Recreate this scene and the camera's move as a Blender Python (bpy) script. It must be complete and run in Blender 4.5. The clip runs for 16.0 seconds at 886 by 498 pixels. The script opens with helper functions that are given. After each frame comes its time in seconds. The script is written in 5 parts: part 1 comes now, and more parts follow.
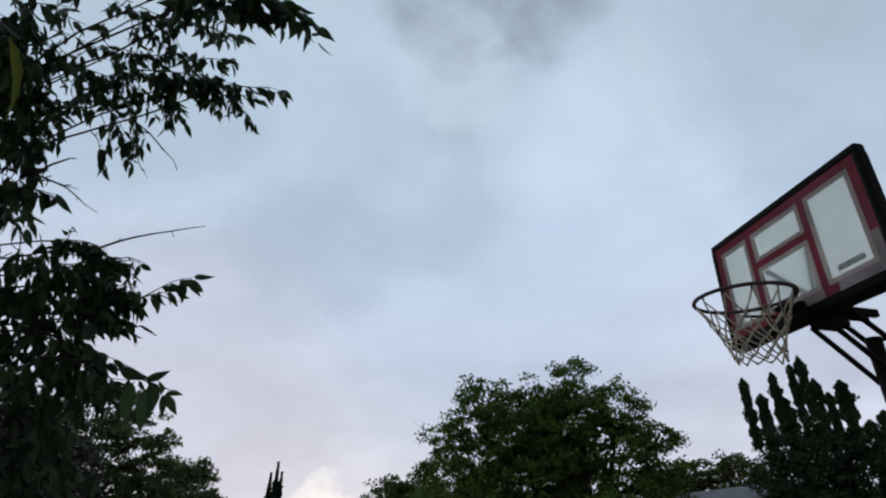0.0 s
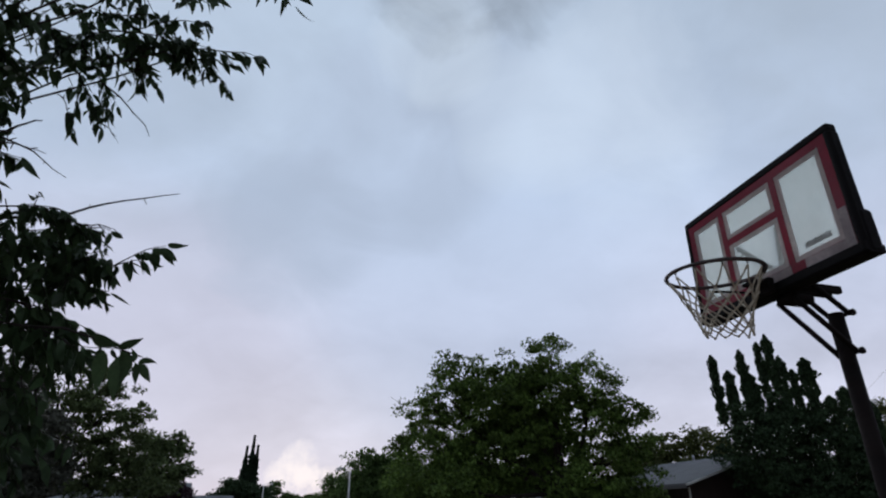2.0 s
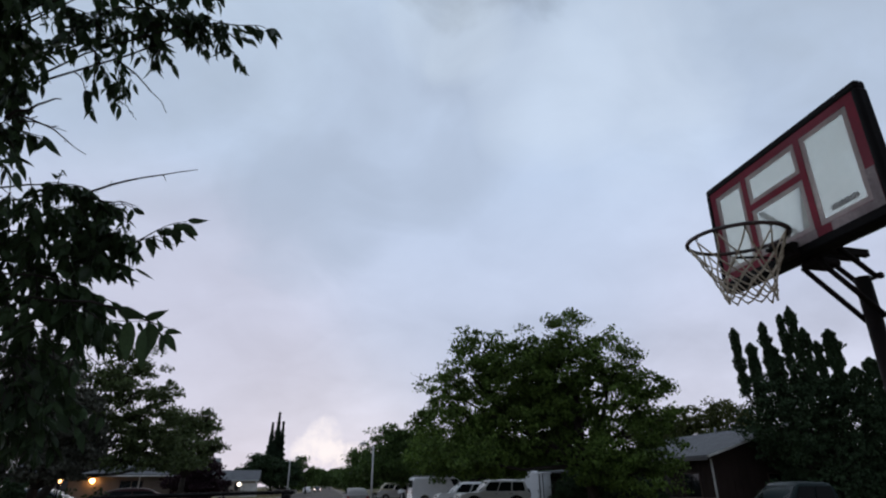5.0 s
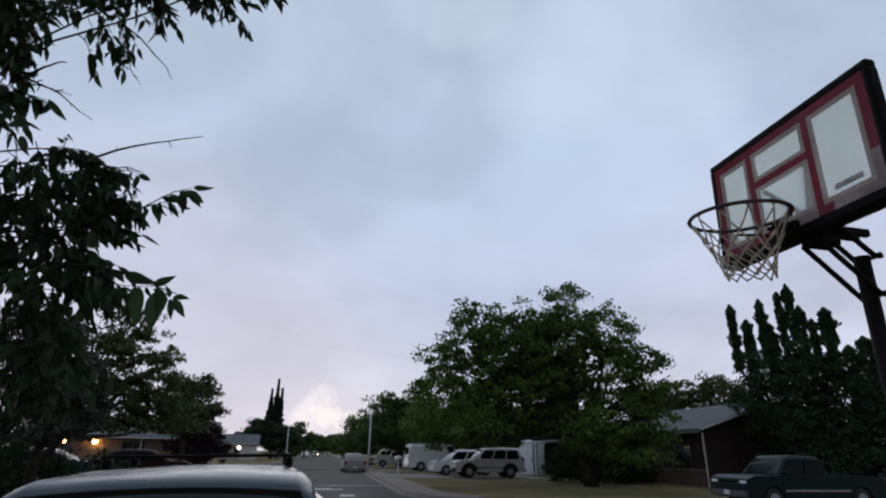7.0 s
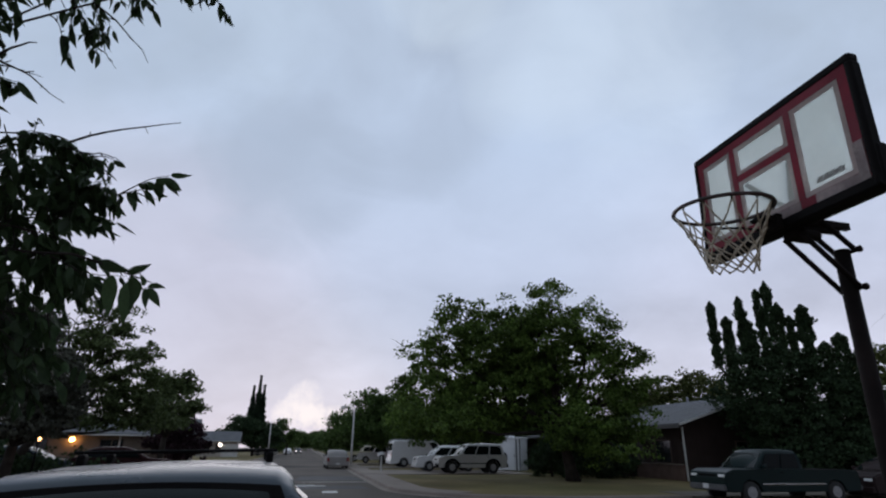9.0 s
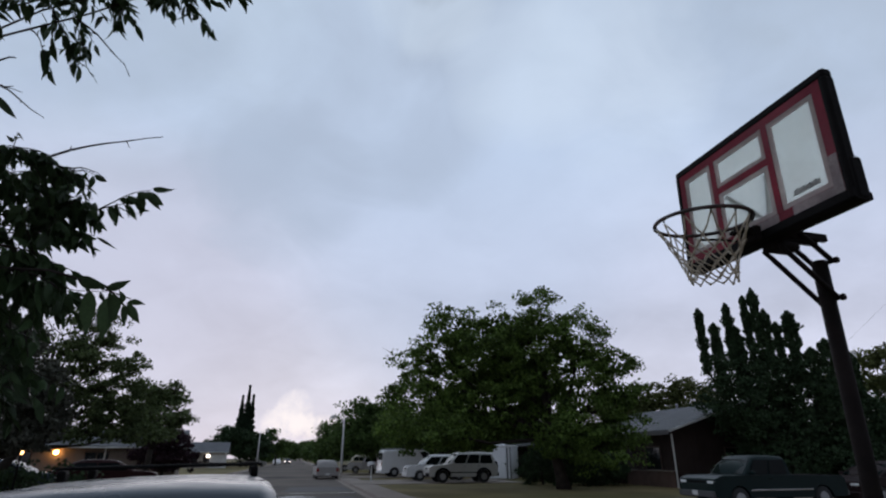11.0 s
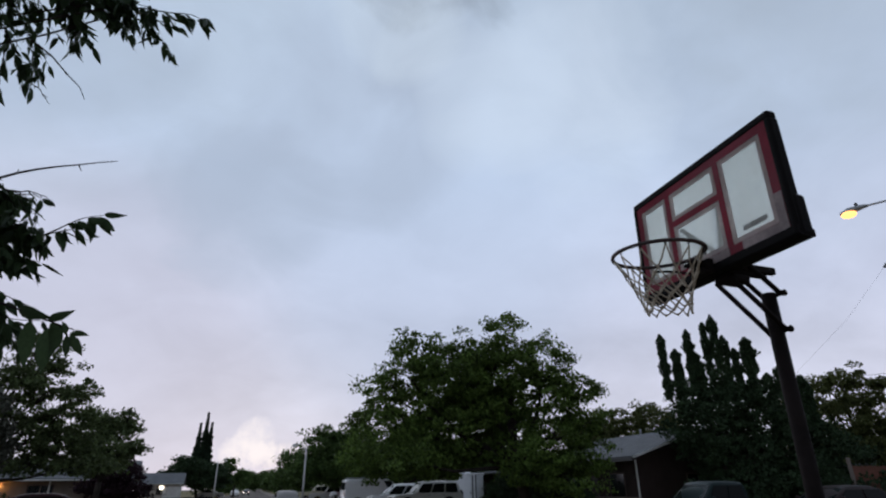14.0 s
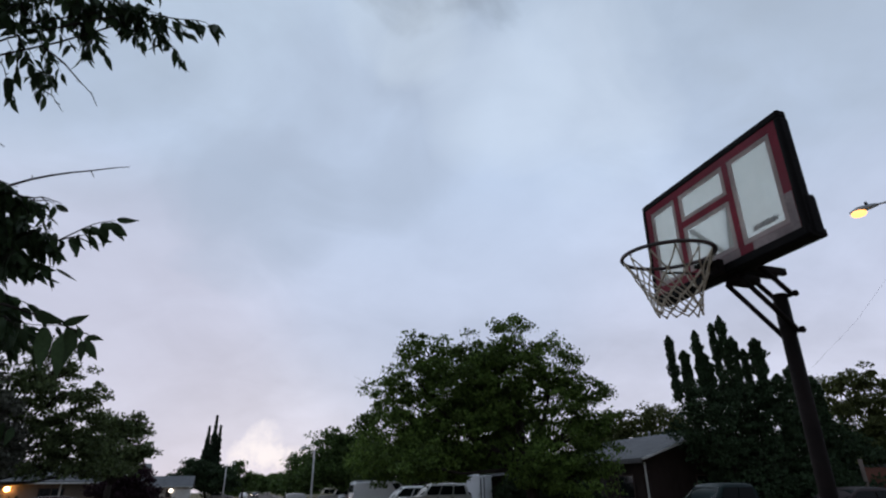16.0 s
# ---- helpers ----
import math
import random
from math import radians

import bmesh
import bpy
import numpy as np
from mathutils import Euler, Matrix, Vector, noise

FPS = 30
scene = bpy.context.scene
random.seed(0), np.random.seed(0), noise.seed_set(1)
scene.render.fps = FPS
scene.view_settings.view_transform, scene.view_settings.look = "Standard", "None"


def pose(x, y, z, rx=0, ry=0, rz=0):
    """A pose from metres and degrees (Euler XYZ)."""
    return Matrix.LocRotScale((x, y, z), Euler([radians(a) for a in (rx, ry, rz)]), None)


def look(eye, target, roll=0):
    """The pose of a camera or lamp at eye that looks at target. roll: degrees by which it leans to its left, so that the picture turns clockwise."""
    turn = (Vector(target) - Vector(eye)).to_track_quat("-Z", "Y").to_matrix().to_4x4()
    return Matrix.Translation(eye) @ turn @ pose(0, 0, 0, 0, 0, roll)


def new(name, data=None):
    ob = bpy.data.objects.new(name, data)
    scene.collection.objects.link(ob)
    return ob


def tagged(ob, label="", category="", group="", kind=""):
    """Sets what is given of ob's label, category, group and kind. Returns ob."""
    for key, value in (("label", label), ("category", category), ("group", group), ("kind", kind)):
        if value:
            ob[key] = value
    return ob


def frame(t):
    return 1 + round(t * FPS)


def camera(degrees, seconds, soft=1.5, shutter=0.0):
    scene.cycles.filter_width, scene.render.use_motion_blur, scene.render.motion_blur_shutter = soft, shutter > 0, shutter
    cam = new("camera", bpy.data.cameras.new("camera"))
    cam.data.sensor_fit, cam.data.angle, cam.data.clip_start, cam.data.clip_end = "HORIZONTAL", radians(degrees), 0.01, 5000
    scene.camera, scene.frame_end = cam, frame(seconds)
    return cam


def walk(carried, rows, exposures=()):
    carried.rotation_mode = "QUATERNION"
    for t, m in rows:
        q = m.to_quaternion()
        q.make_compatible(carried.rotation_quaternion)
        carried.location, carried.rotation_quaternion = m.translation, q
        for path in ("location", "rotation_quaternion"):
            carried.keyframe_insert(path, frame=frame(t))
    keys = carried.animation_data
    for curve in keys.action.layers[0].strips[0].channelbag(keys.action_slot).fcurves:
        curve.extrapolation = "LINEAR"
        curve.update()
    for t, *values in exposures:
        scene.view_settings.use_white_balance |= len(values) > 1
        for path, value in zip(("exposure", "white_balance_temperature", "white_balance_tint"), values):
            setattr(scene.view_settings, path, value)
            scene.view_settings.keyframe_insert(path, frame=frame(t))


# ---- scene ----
cam = camera(77.8, 16.0, soft=2.2)

EXPOSURES = [(0.0, 0.06, 6450, 4), (0.5, 0.03, 6400, 9), (12.0, 0.03, 6400, 9), (12.5, 0.14, 6900, 11), (13.0, 0.04, 6400, 8), (13.5, 0.02, 6400, 9), (16.0, 0.02, 6400, 9)]
PATH = [
    (0, (-0.071, -0.02, 1.65), (0.255, 1.715, 2.59), 0.3),
    (0.5, (-0.082, -0.009, 1.635), (0.242, 1.739, 2.551), 0.6),
    (1, (-0.077, 0.002, 1.637), (0.249, 1.756, 2.542), 0.6),
    (1.5, (-0.068, -0.007, 1.634), (0.288, 1.748, 2.524), 0.5),
    (2, (-0.066, -0.013, 1.629), (0.344, 1.743, 2.494), -0.0),
    (2.5, (-0.057, -0.001, 1.62), (0.365, 1.76, 2.471), -0.1),
    (3, (-0.06, -0.002, 1.623), (0.342, 1.765, 2.47), -0.1),
    (3.5, (-0.053, 0.013, 1.621), (0.329, 1.788, 2.46), -0.4),
    (4, (-0.057, 0.013, 1.606), (0.307, 1.795, 2.439), -0.8),
    (6.5, (-0.071, -0.012, 1.593), (0.277, 1.826, 2.301), 0.5),
    (7, (-0.084, -0.011, 1.589), (0.279, 1.829, 2.285), 0.8),
    (7.5, (-0.082, -0.003, 1.582), (0.292, 1.839, 2.265), 1.1),
    (8, (-0.069, 0.001, 1.58), (0.326, 1.842, 2.256), 1.0),
    (8.5, (-0.065, 0.021, 1.579), (0.355, 1.856, 2.254), 0.8),
    (9, (-0.074, 0.029, 1.575), (0.346, 1.861, 2.26), 0.5),
    (11.5, (-0.041, -0.003, 1.603), (0.435, 1.799, 2.328), -0.4),
    (12, (-0.038, -0.005, 1.608), (0.468, 1.781, 2.352), -0.6),
    (12.5, (-0.031, -0.007, 1.609), (0.496, 1.768, 2.367), -0.4),
    (13, (-0.03, -0.017, 1.614), (0.516, 1.742, 2.394), -0.5),
    (13.5, (-0.023, -0.011, 1.623), (0.529, 1.742, 2.411), -0.6),
    (14, (-0.016, -0.016, 1.62), (0.54, 1.734, 2.413), -0.8),
    (14.5, (-0.002, -0.011, 1.624), (0.555, 1.738, 2.418), -1.0),
    (15, (-0.009, -0.014, 1.624), (0.539, 1.739, 2.416), -1.0),
    (15.5, (-0.027, -0.012, 1.618), (0.512, 1.743, 2.412), -0.8),
    (16, (-0.031, -0.017, 1.621), (0.502, 1.737, 2.421), -0.9),
]
walk(cam, [(t, look(eye, target, roll)) for t, eye, target, roll in PATH], EXPOSURES)

# ---- world, sun and exposure ----
world = bpy.data.worlds.new("overcast_dusk")
scene.world = world
world.use_nodes = True
wn, wl = world.node_tree.nodes, world.node_tree.links
wn.clear()


def wmath(op, a, b=None, clamp=False):
    n = wn.new("ShaderNodeMath")
    n.operation, n.use_clamp = op, clamp
    for i, v in enumerate((a, b)):
        if v is None:
            continue
        if isinstance(v, (int, float)):
            n.inputs[i].default_value = v
        else:
            wl.new(v, n.inputs[i])
    return n.outputs[0]


def wramp(fac, stops):
    n = wn.new("ShaderNodeValToRGB")
    e = n.color_ramp.elements
    while len(e) < len(stops):
        e.new(0.5)
    for el, (p, c) in zip(e, stops):
        el.position = p
        el.color = (*c, 1) if len(c) == 3 else c
    wl.new(fac, n.inputs[0])
    return n.outputs[0]


def wmix(fac, a, b, blend="MIX"):
    n = wn.new("ShaderNodeMix")
    n.data_type, n.blend_type = "RGBA", blend
    for sock, v in ((n.inputs[0], fac), (n.inputs[6], a), (n.inputs[7], b)):
        if isinstance(v, (int, float)):
            sock.default_value = v
        elif isinstance(v, tuple):
            sock.default_value = (*v, 1)
        else:
            wl.new(v, sock)
    return n.outputs[2]


coord = wn.new("ShaderNodeTexCoord").outputs["Generated"]
split = wn.new("ShaderNodeSeparateXYZ")
wl.new(coord, split.inputs[0])
dx, dy, dz = split.outputs
height = wmath("MAXIMUM", dz, 0.0)
# the cloud deck as a flat sheet overhead, seen in perspective
deep = wmath("ADD", height, 0.42)
flat = wn.new("ShaderNodeCombineXYZ")
wl.new(wmath("DIVIDE", dx, deep), flat.inputs[0])
wl.new(wmath("DIVIDE", dy, deep), flat.inputs[1])


def cloud(scale, detail, rough, shift, warp=0.0):
    m = wn.new("ShaderNodeMapping")
    m.inputs["Location"].default_value = shift
    wl.new(flat.outputs[0], m.inputs[0])
    n = wn.new("ShaderNodeTexNoise")
    n.inputs["Scale"].default_value, n.inputs["Detail"].default_value = scale, detail
    n.inputs["Roughness"].default_value, n.inputs["Distortion"].default_value = rough, warp
    wl.new(m.outputs[0], n.inputs["Vector"])
    return n.outputs["Fac"]


def bank(az, elev, wide, soft):
    """How near the sky's point is to one cloud bank at that bearing and height, 0 to 1."""
    a, e = radians(az), radians(elev)
    d = wn.new("ShaderNodeVectorMath")
    d.operation = "DOT_PRODUCT"
    nz = wn.new("ShaderNodeVectorMath")
    nz.operation = "NORMALIZE"
    wl.new(coord, nz.inputs[0])
    wl.new(nz.outputs[0], d.inputs[0])
    d.inputs[1].default_value = (math.sin(a) * math.cos(e), math.cos(a) * math.cos(e), math.sin(e))
    r = wn.new("ShaderNodeMapRange")
    r.interpolation_type = "SMOOTHERSTEP"
    r.inputs["From Min"].default_value, r.inputs["From Max"].default_value = math.cos(radians(wide + soft)), math.cos(radians(max(wide - soft, 0)))
    wl.new(d.outputs["Value"], r.inputs["Value"])
    return r.outputs[0]


base = wramp(height, [(0.0, (0.64, 0.61, 0.72)), (0.10, (0.63, 0.63, 0.75)), (0.28, (0.57, 0.61, 0.765)), (0.5, (0.50, 0.59, 0.755)), (0.78, (0.48, 0.575, 0.71)), (0.92, (0.36, 0.43, 0.52)), (1.0, (0.30, 0.36, 0.44))])


def scaled(color, factor):
    n = wn.new("ShaderNodeVectorMath")
    n.operation = "SCALE"
    wl.new(color, n.inputs[0])
    wl.new(factor, n.inputs["Scale"])
    return n.outputs[0]


big, small = cloud(1.9, 5.0, 0.5, (3.1, 0.4, 0.0), 0.5), cloud(5.2, 7.0, 0.58, (0.0, 7.0, 1.0), 0.5)
tone = wmath("ADD", wmath("MULTIPLY", big, 0.62), wmath("MULTIPLY", small, 0.26))
grey = scaled(base, wmath("ADD", tone, 0.57))
# pink warmth low in the south-west, clearer blue to its right
grey = wmix(wmath("MULTIPLY", bank(-18, 10, 12, 12), 0.35), grey, (0.66, 0.62, 0.73))
grey = wmix(wmath("MULTIPLY", bank(16, 22, 10, 12), 0.38), grey, (0.50, 0.595, 0.78))


def ragged(near, noise_value, start, gain):
    """A cloud bank's cover: full at its heart, torn up by noise towards its edge."""
    torn = wmath("MULTIPLY", wmath("SUBTRACT", wmath("ADD", near, wmath("MULTIPLY", wmath("SUBTRACT", noise_value, 0.5), 2.0)), start), gain, True)
    return wmath("MULTIPLY", torn, wmath("MULTIPLY", near, 4.0, True))


# soft grey folds in the deck
fold_cloud = cloud(3.4, 6.0, 0.5, (1.5, 4.0, 0.0), 0.7)
for az, el, wide, soft in ((8, 36, 8, 8), (16, 43, 5, 5), (-4, 27, 6, 6)):
    fold = ragged(bank(az, el, wide, soft), fold_cloud, 0.3, 1.3)
    grey = wmix(wmath("MULTIPLY", fold, 0.62), grey, (0.42, 0.49, 0.62))
# a heavier bank overhead, ragged at its edge, and lighter breaks under it
rough_cloud = cloud(6.5, 8.0, 0.55, (5.0, 1.0, 0.0), 0.9)
lump = ragged(bank(19, 57, 10, 6), rough_cloud, 0.34, 1.3)
grey = wmix(wmath("MULTIPLY", lump, 0.8), grey, (0.25, 0.29, 0.35))
lump = ragged(bank(60, 37, 9, 7), rough_cloud, 0.5, 1.2)
grey = wmix(wmath("MULTIPLY", lump, 0.3), grey, (0.40, 0.46, 0.54))
lump = ragged(bank(-28, 42, 20, 5), rough_cloud, 0.6, 1.2)
grey = wmix(wmath("MULTIPLY", lump, 0.28), grey, (0.44, 0.51, 0.60))
pale = ragged(bank(33, 37, 8, 8), cloud(4.0, 7.0, 0.55, (8.0, 1.0, 0.0), 0.6), 0.5, 1.2)
grey = wmix(wmath("MULTIPLY", pale, 0.5), grey, (0.66, 0.75, 0.89))
pale = ragged(bank(24, 38, 6, 5), fold_cloud, 0.4, 1.3)
grey = wmix(wmath("MULTIPLY", pale, 0.5), grey, (0.62, 0.72, 0.87))
pale = ragged(bank(12, 46, 5, 4), cloud(5.0, 7.0, 0.55, (3.0, 2.0, 0.0), 0.6), 0.5, 1.2)
grey = wmix(wmath("MULTIPLY", pale, 0.55), grey, (0.64, 0.73, 0.84))
# low heaped cloud catching the last light at the street's end
heap = wn.new("ShaderNodeTexNoise")
heap.inputs["Scale"].default_value, heap.inputs["Detail"].default_value, heap.inputs["Roughness"].default_value = 22.0, 6.0, 0.6
wl.new(coord, heap.inputs["Vector"])
for az, el, wide, soft in ((-0.4, 3.5, 2.0, 1.4), (-2.2, 3.0, 1.2, 1.0), (-0.2, 3.5, 1.4, 1.0), (2.2, 2.7, 1.2, 1.1), (0.6, 2.4, 1.6, 1.0)):
    puff = wmath("MULTIPLY", wmath("SUBTRACT", wmath("ADD", bank(az, el, wide, soft), wmath("MULTIPLY", wmath("SUBTRACT", heap.outputs["Fac"], 0.5), 3.2)), 0.45), 1.0, True)
    grey = wmix(wmath("MULTIPLY", wmath("MULTIPLY", puff, bank(az, el, wide + 0.8, soft + 0.6)), 0.85), grey, (0.93, 0.87, 0.90))
# the day has gone from the eastern half of the sky
west = wn.new("ShaderNodeMapRange")
west.interpolation_type = "SMOOTHSTEP"
for key, v in (("From Min", -0.55), ("From Max", 0.25), ("To Min", 0.54), ("To Max", 1.0)):
    west.inputs[key].default_value = v
wl.new(dy, west.inputs["Value"])
grey = scaled(grey, west.outputs[0])
sky = wn.new("ShaderNodeTexSky")
sky.sky_type, sky.sun_disc = "NISHITA", False
sky.sun_elevation, sky.sun_rotation = radians(8), radians(2)
clear, deck = wn.new("ShaderNodeBackground"), wn.new("ShaderNodeBackground")
clear.inputs["Strength"].default_value, deck.inputs["Strength"].default_value = 0.06, 1.0
wl.new(sky.outputs[0], clear.inputs["Color"])
wl.new(grey, deck.inputs["Color"])
both, wout = wn.new("ShaderNodeMixShader"), wn.new("ShaderNodeOutputWorld")
both.inputs[0].default_value = 0.975
wl.new(clear.outputs[0], both.inputs[1])
wl.new(deck.outputs[0], both.inputs[2])
wl.new(both.outputs[0], wout.inputs["Surface"])

sun = new("sun", bpy.data.lights.new("sun", "SUN"))
sun.data.energy, sun.data.angle, sun.data.color = 0.5, radians(60), (1.0, 0.95, 0.9)
sun.matrix_world = look((0, 300, 42), (0, 0, 0))

# ---- materials ----


def mat(name, color, rough=0.7, metal=0.0, vary=0.25, scale=8.0, bump=0.0, fine=60.0, spec=0.5, island=0.0, coat=0.0, dirt=None, through_light=0.0):
    """A surface with variation at two scales, wear or dirt, and fine relief."""
    m = bpy.data.materials.new(name)
    m.use_nodes = True
    nt = m.node_tree
    b = nt.nodes["Principled BSDF"]
    b.inputs["Roughness"].default_value, b.inputs["Metallic"].default_value = rough, metal
    b.inputs["Specular IOR Level"].default_value = spec
    b.inputs["Coat Weight"].default_value = coat
    tc = nt.nodes.new("ShaderNodeTexCoord").outputs["Object"]

    def noise_tex(s, d=4.0):
        n = nt.nodes.new("ShaderNodeTexNoise")
        n.inputs["Scale"].default_value, n.inputs["Detail"].default_value = s, d
        nt.links.new(tc, n.inputs["Vector"])
        return n.outputs["Fac"]

    def ramp(f, a, c):
        r = nt.nodes.new("ShaderNodeMapRange")
        r.inputs["From Min"].default_value, r.inputs["From Max"].default_value = 0.3, 0.7
        r.inputs["To Min"].default_value, r.inputs["To Max"].default_value = a, c
        nt.links.new(f, r.inputs["Value"])
        return r.outputs[0]

    large, grain = noise_tex(scale), noise_tex(fine, 6.0)
    v1, v2 = ramp(large, 1 - vary, 1 + vary), ramp(grain, 1 - vary * 0.6, 1 + vary * 0.6)
    mul = nt.nodes.new("ShaderNodeMath")
    mul.operation = "MULTIPLY"
    nt.links.new(v1, mul.inputs[0])
    nt.links.new(v2, mul.inputs[1])
    value = mul.outputs[0]
    if island:
        g = nt.nodes.new("ShaderNodeNewGeometry").outputs["Random Per Island"]
        r = nt.nodes.new("ShaderNodeMapRange")
        r.inputs["To Min"].default_value, r.inputs["To Max"].default_value = 1 - island, 1 + island
        nt.links.new(g, r.inputs["Value"])
        m2 = nt.nodes.new("ShaderNodeMath")
        m2.operation = "MULTIPLY"
        nt.links.new(value, m2.inputs[0])
        nt.links.new(r.outputs[0], m2.inputs[1])
        value = m2.outputs[0]
    sc = nt.nodes.new("ShaderNodeVectorMath")
    sc.operation = "SCALE"
    sc.inputs[0].default_value = color
    nt.links.new(value, sc.inputs["Scale"])
    out = sc.outputs[0]
    if dirt:
        mx = nt.nodes.new("ShaderNodeMix")
        mx.data_type = "RGBA"
        nt.links.new(ramp(noise_tex(scale * 0.45, 6.0), 0.0, dirt[1]), mx.inputs[0])
        nt.links.new(out, mx.inputs[6])
        mx.inputs[7].default_value = (*dirt[0], 1)
        out = mx.outputs[2]
    nt.links.new(out, b.inputs["Base Color"])
    rr = ramp(grain, max(rough - 0.1, 0.02), min(rough + 0.1, 1))
    nt.links.new(rr, b.inputs["Roughness"])
    if bump:
        bp = nt.nodes.new("ShaderNodeBump")
        bp.inputs["Strength"].default_value, bp.inputs["Distance"].default_value = bump, 0.02
        nt.links.new(grain, bp.inputs["Height"])
        nt.links.new(bp.outputs[0], b.inputs["Normal"])
    if through_light:
        tr = nt.nodes.new("ShaderNodeBsdfTranslucent")
        nt.links.new(out, tr.inputs["Color"])
        ms = nt.nodes.new("ShaderNodeMixShader")
        ms.inputs[0].default_value = through_light
        nt.links.new(b.outputs[0], ms.inputs[1])
        nt.links.new(tr.outputs[0], ms.inputs[2])
        nt.links.new(ms.outputs[0], nt.nodes["Material Output"].inputs["Surface"])
    return m


def glow(name, color, strength):
    m = bpy.data.materials.new(name)
    m.use_nodes = True
    b = m.node_tree.nodes["Principled BSDF"]
    b.inputs["Base Color"].default_value = (*color, 1)
    b.inputs["Emission Color"].default_value, b.inputs["Emission Strength"].default_value = (*color, 1), strength
    return m


def clear_sheet(name, tint, cloudy):
    """A hazed clear plastic sheet: mostly see-through, a little milky."""
    m = bpy.data.materials.new(name)
    m.use_nodes = True
    nt = m.node_tree
    nt.nodes.remove(nt.nodes["Principled BSDF"])
    t, d, g = (nt.nodes.new(k) for k in ("ShaderNodeBsdfTransparent", "ShaderNodeBsdfTranslucent", "ShaderNodeBsdfGlossy"))
    t.inputs["Color"].default_value = (*tint, 1)
    d.inputs["Color"].default_value = (0.95, 0.94, 0.86, 1)
    g.inputs["Roughness"].default_value = 0.15
    tc = nt.nodes.new("ShaderNodeTexCoord").outputs["Object"]
    n = nt.nodes.new("ShaderNodeTexNoise")
    n.inputs["Scale"].default_value, n.inputs["Detail"].default_value = 6.0, 6.0
    nt.links.new(tc, n.inputs["Vector"])
    r = nt.nodes.new("ShaderNodeMapRange")
    r.inputs["To Min"].default_value, r.inputs["To Max"].default_value = cloudy - 0.12, cloudy + 0.12
    nt.links.new(n.outputs["Fac"], r.inputs["Value"])
    a, c = nt.nodes.new("ShaderNodeMixShader"), nt.nodes.new("ShaderNodeMixShader")
    nt.links.new(r.outputs[0], a.inputs[0])
    nt.links.new(t.outputs[0], a.inputs[1])
    nt.links.new(d.outputs[0], a.inputs[2])
    c.inputs[0].default_value = 0.05
    nt.links.new(a.outputs[0], c.inputs[1])
    nt.links.new(g.outputs[0], c.inputs[2])
    nt.links.new(c.outputs[0], nt.nodes["Material Output"].inputs["Surface"])
    return m


ASPHALT = mat("asphalt", (0.042, 0.037, 0.034), 0.9, spec=0.25, vary=0.65, scale=0.35, bump=0.4, fine=40, dirt=((0.16, 0.132, 0.11), 0.9))
PATCH = mat("asphalt_patch", (0.04, 0.04, 0.045), 0.8, vary=0.2, scale=0.8, bump=0.4, fine=40)
CONCRETE = mat("concrete", (0.25, 0.205, 0.175), 0.85, vary=0.15, scale=0.7, bump=0.3, fine=30, dirt=((0.11, 0.09, 0.075), 0.7))
PAINT_LINE = mat("road_paint", (0.7, 0.7, 0.68), 0.7, vary=0.2, scale=3, fine=20, dirt=((0.2, 0.2, 0.2), 0.5))
LAWN = mat("dry_lawn", (0.20, 0.155, 0.075), 0.95, spec=0.1, vary=0.4, scale=0.3, bump=0.6, fine=12, dirt=((0.085, 0.088, 0.036), 0.8))
SOIL = mat("soil", (0.13, 0.11, 0.085), 0.95, vary=0.3, scale=0.2, bump=0.5, fine=8)
BARK = mat("bark", (0.034, 0.028, 0.023), 0.9, spec=0.15, vary=0.4, scale=3, bump=0.8, fine=25)
TWIG = mat("twig", (0.028, 0.022, 0.02), 0.85, spec=0.1, vary=0.3, scale=5, bump=0.3)
LEAF_NEAR = mat("mulberry_leaf", (0.032, 0.053, 0.022), 0.5, spec=0.12, vary=0.25, scale=2, fine=90, island=0.45, through_light=0.2)
LEAF_PALE = mat("pale_leaf", (0.10, 0.115, 0.02), 0.5, spec=0.12, vary=0.25, scale=8, fine=90, through_light=0.4)
LEAF_BIG = mat("elm_leaf", (0.087, 0.138, 0.031), 0.6, spec=0.12, vary=0.5, scale=0.6, fine=4, island=0.5, through_light=0.2)
LEAF_ROW = mat("street_tree_leaf", (0.08, 0.13, 0.038), 0.6, spec=0.12, vary=0.3, scale=0.25, fine=4, island=0.45, through_light=0.2)
LEAF_MID = mat("ash_leaf", (0.085, 0.115, 0.045), 0.6, spec=0.12, vary=0.3, scale=0.5, fine=4, island=0.45, through_light=0.15)
LEAF_GREY = mat("juniper_needle", (0.075, 0.078, 0.06), 0.75, spec=0.12, vary=0.3, scale=0.6, fine=5, island=0.4, through_light=0.1)
LEAF_DARK = mat("conifer_needle", (0.036, 0.060, 0.028), 0.7, spec=0.12, vary=0.3, scale=0.5, fine=5, island=0.4, through_light=0.1)
LEAF_OLIVE = mat("olive_green_leaf", (0.09, 0.105, 0.035), 0.65, spec=0.12, vary=0.3, scale=0.4, fine=4, island=0.45, through_light=0.2)
LEAF_PLUM = mat("purple_plum_leaf", (0.035, 0.018, 0.024), 0.6, spec=0.12, vary=0.25, scale=0.5, fine=4, island=0.4, through_light=0.1)
CYPRESS = mat("cypress_needle", (0.025, 0.042, 0.024), 0.8, spec=0.12, vary=0.3, scale=0.4, fine=4, island=0.4)
BLACK = mat("black_plastic", (0.007, 0.006, 0.006), 0.65, spec=0.06, vary=0.25, scale=6, bump=0.1)
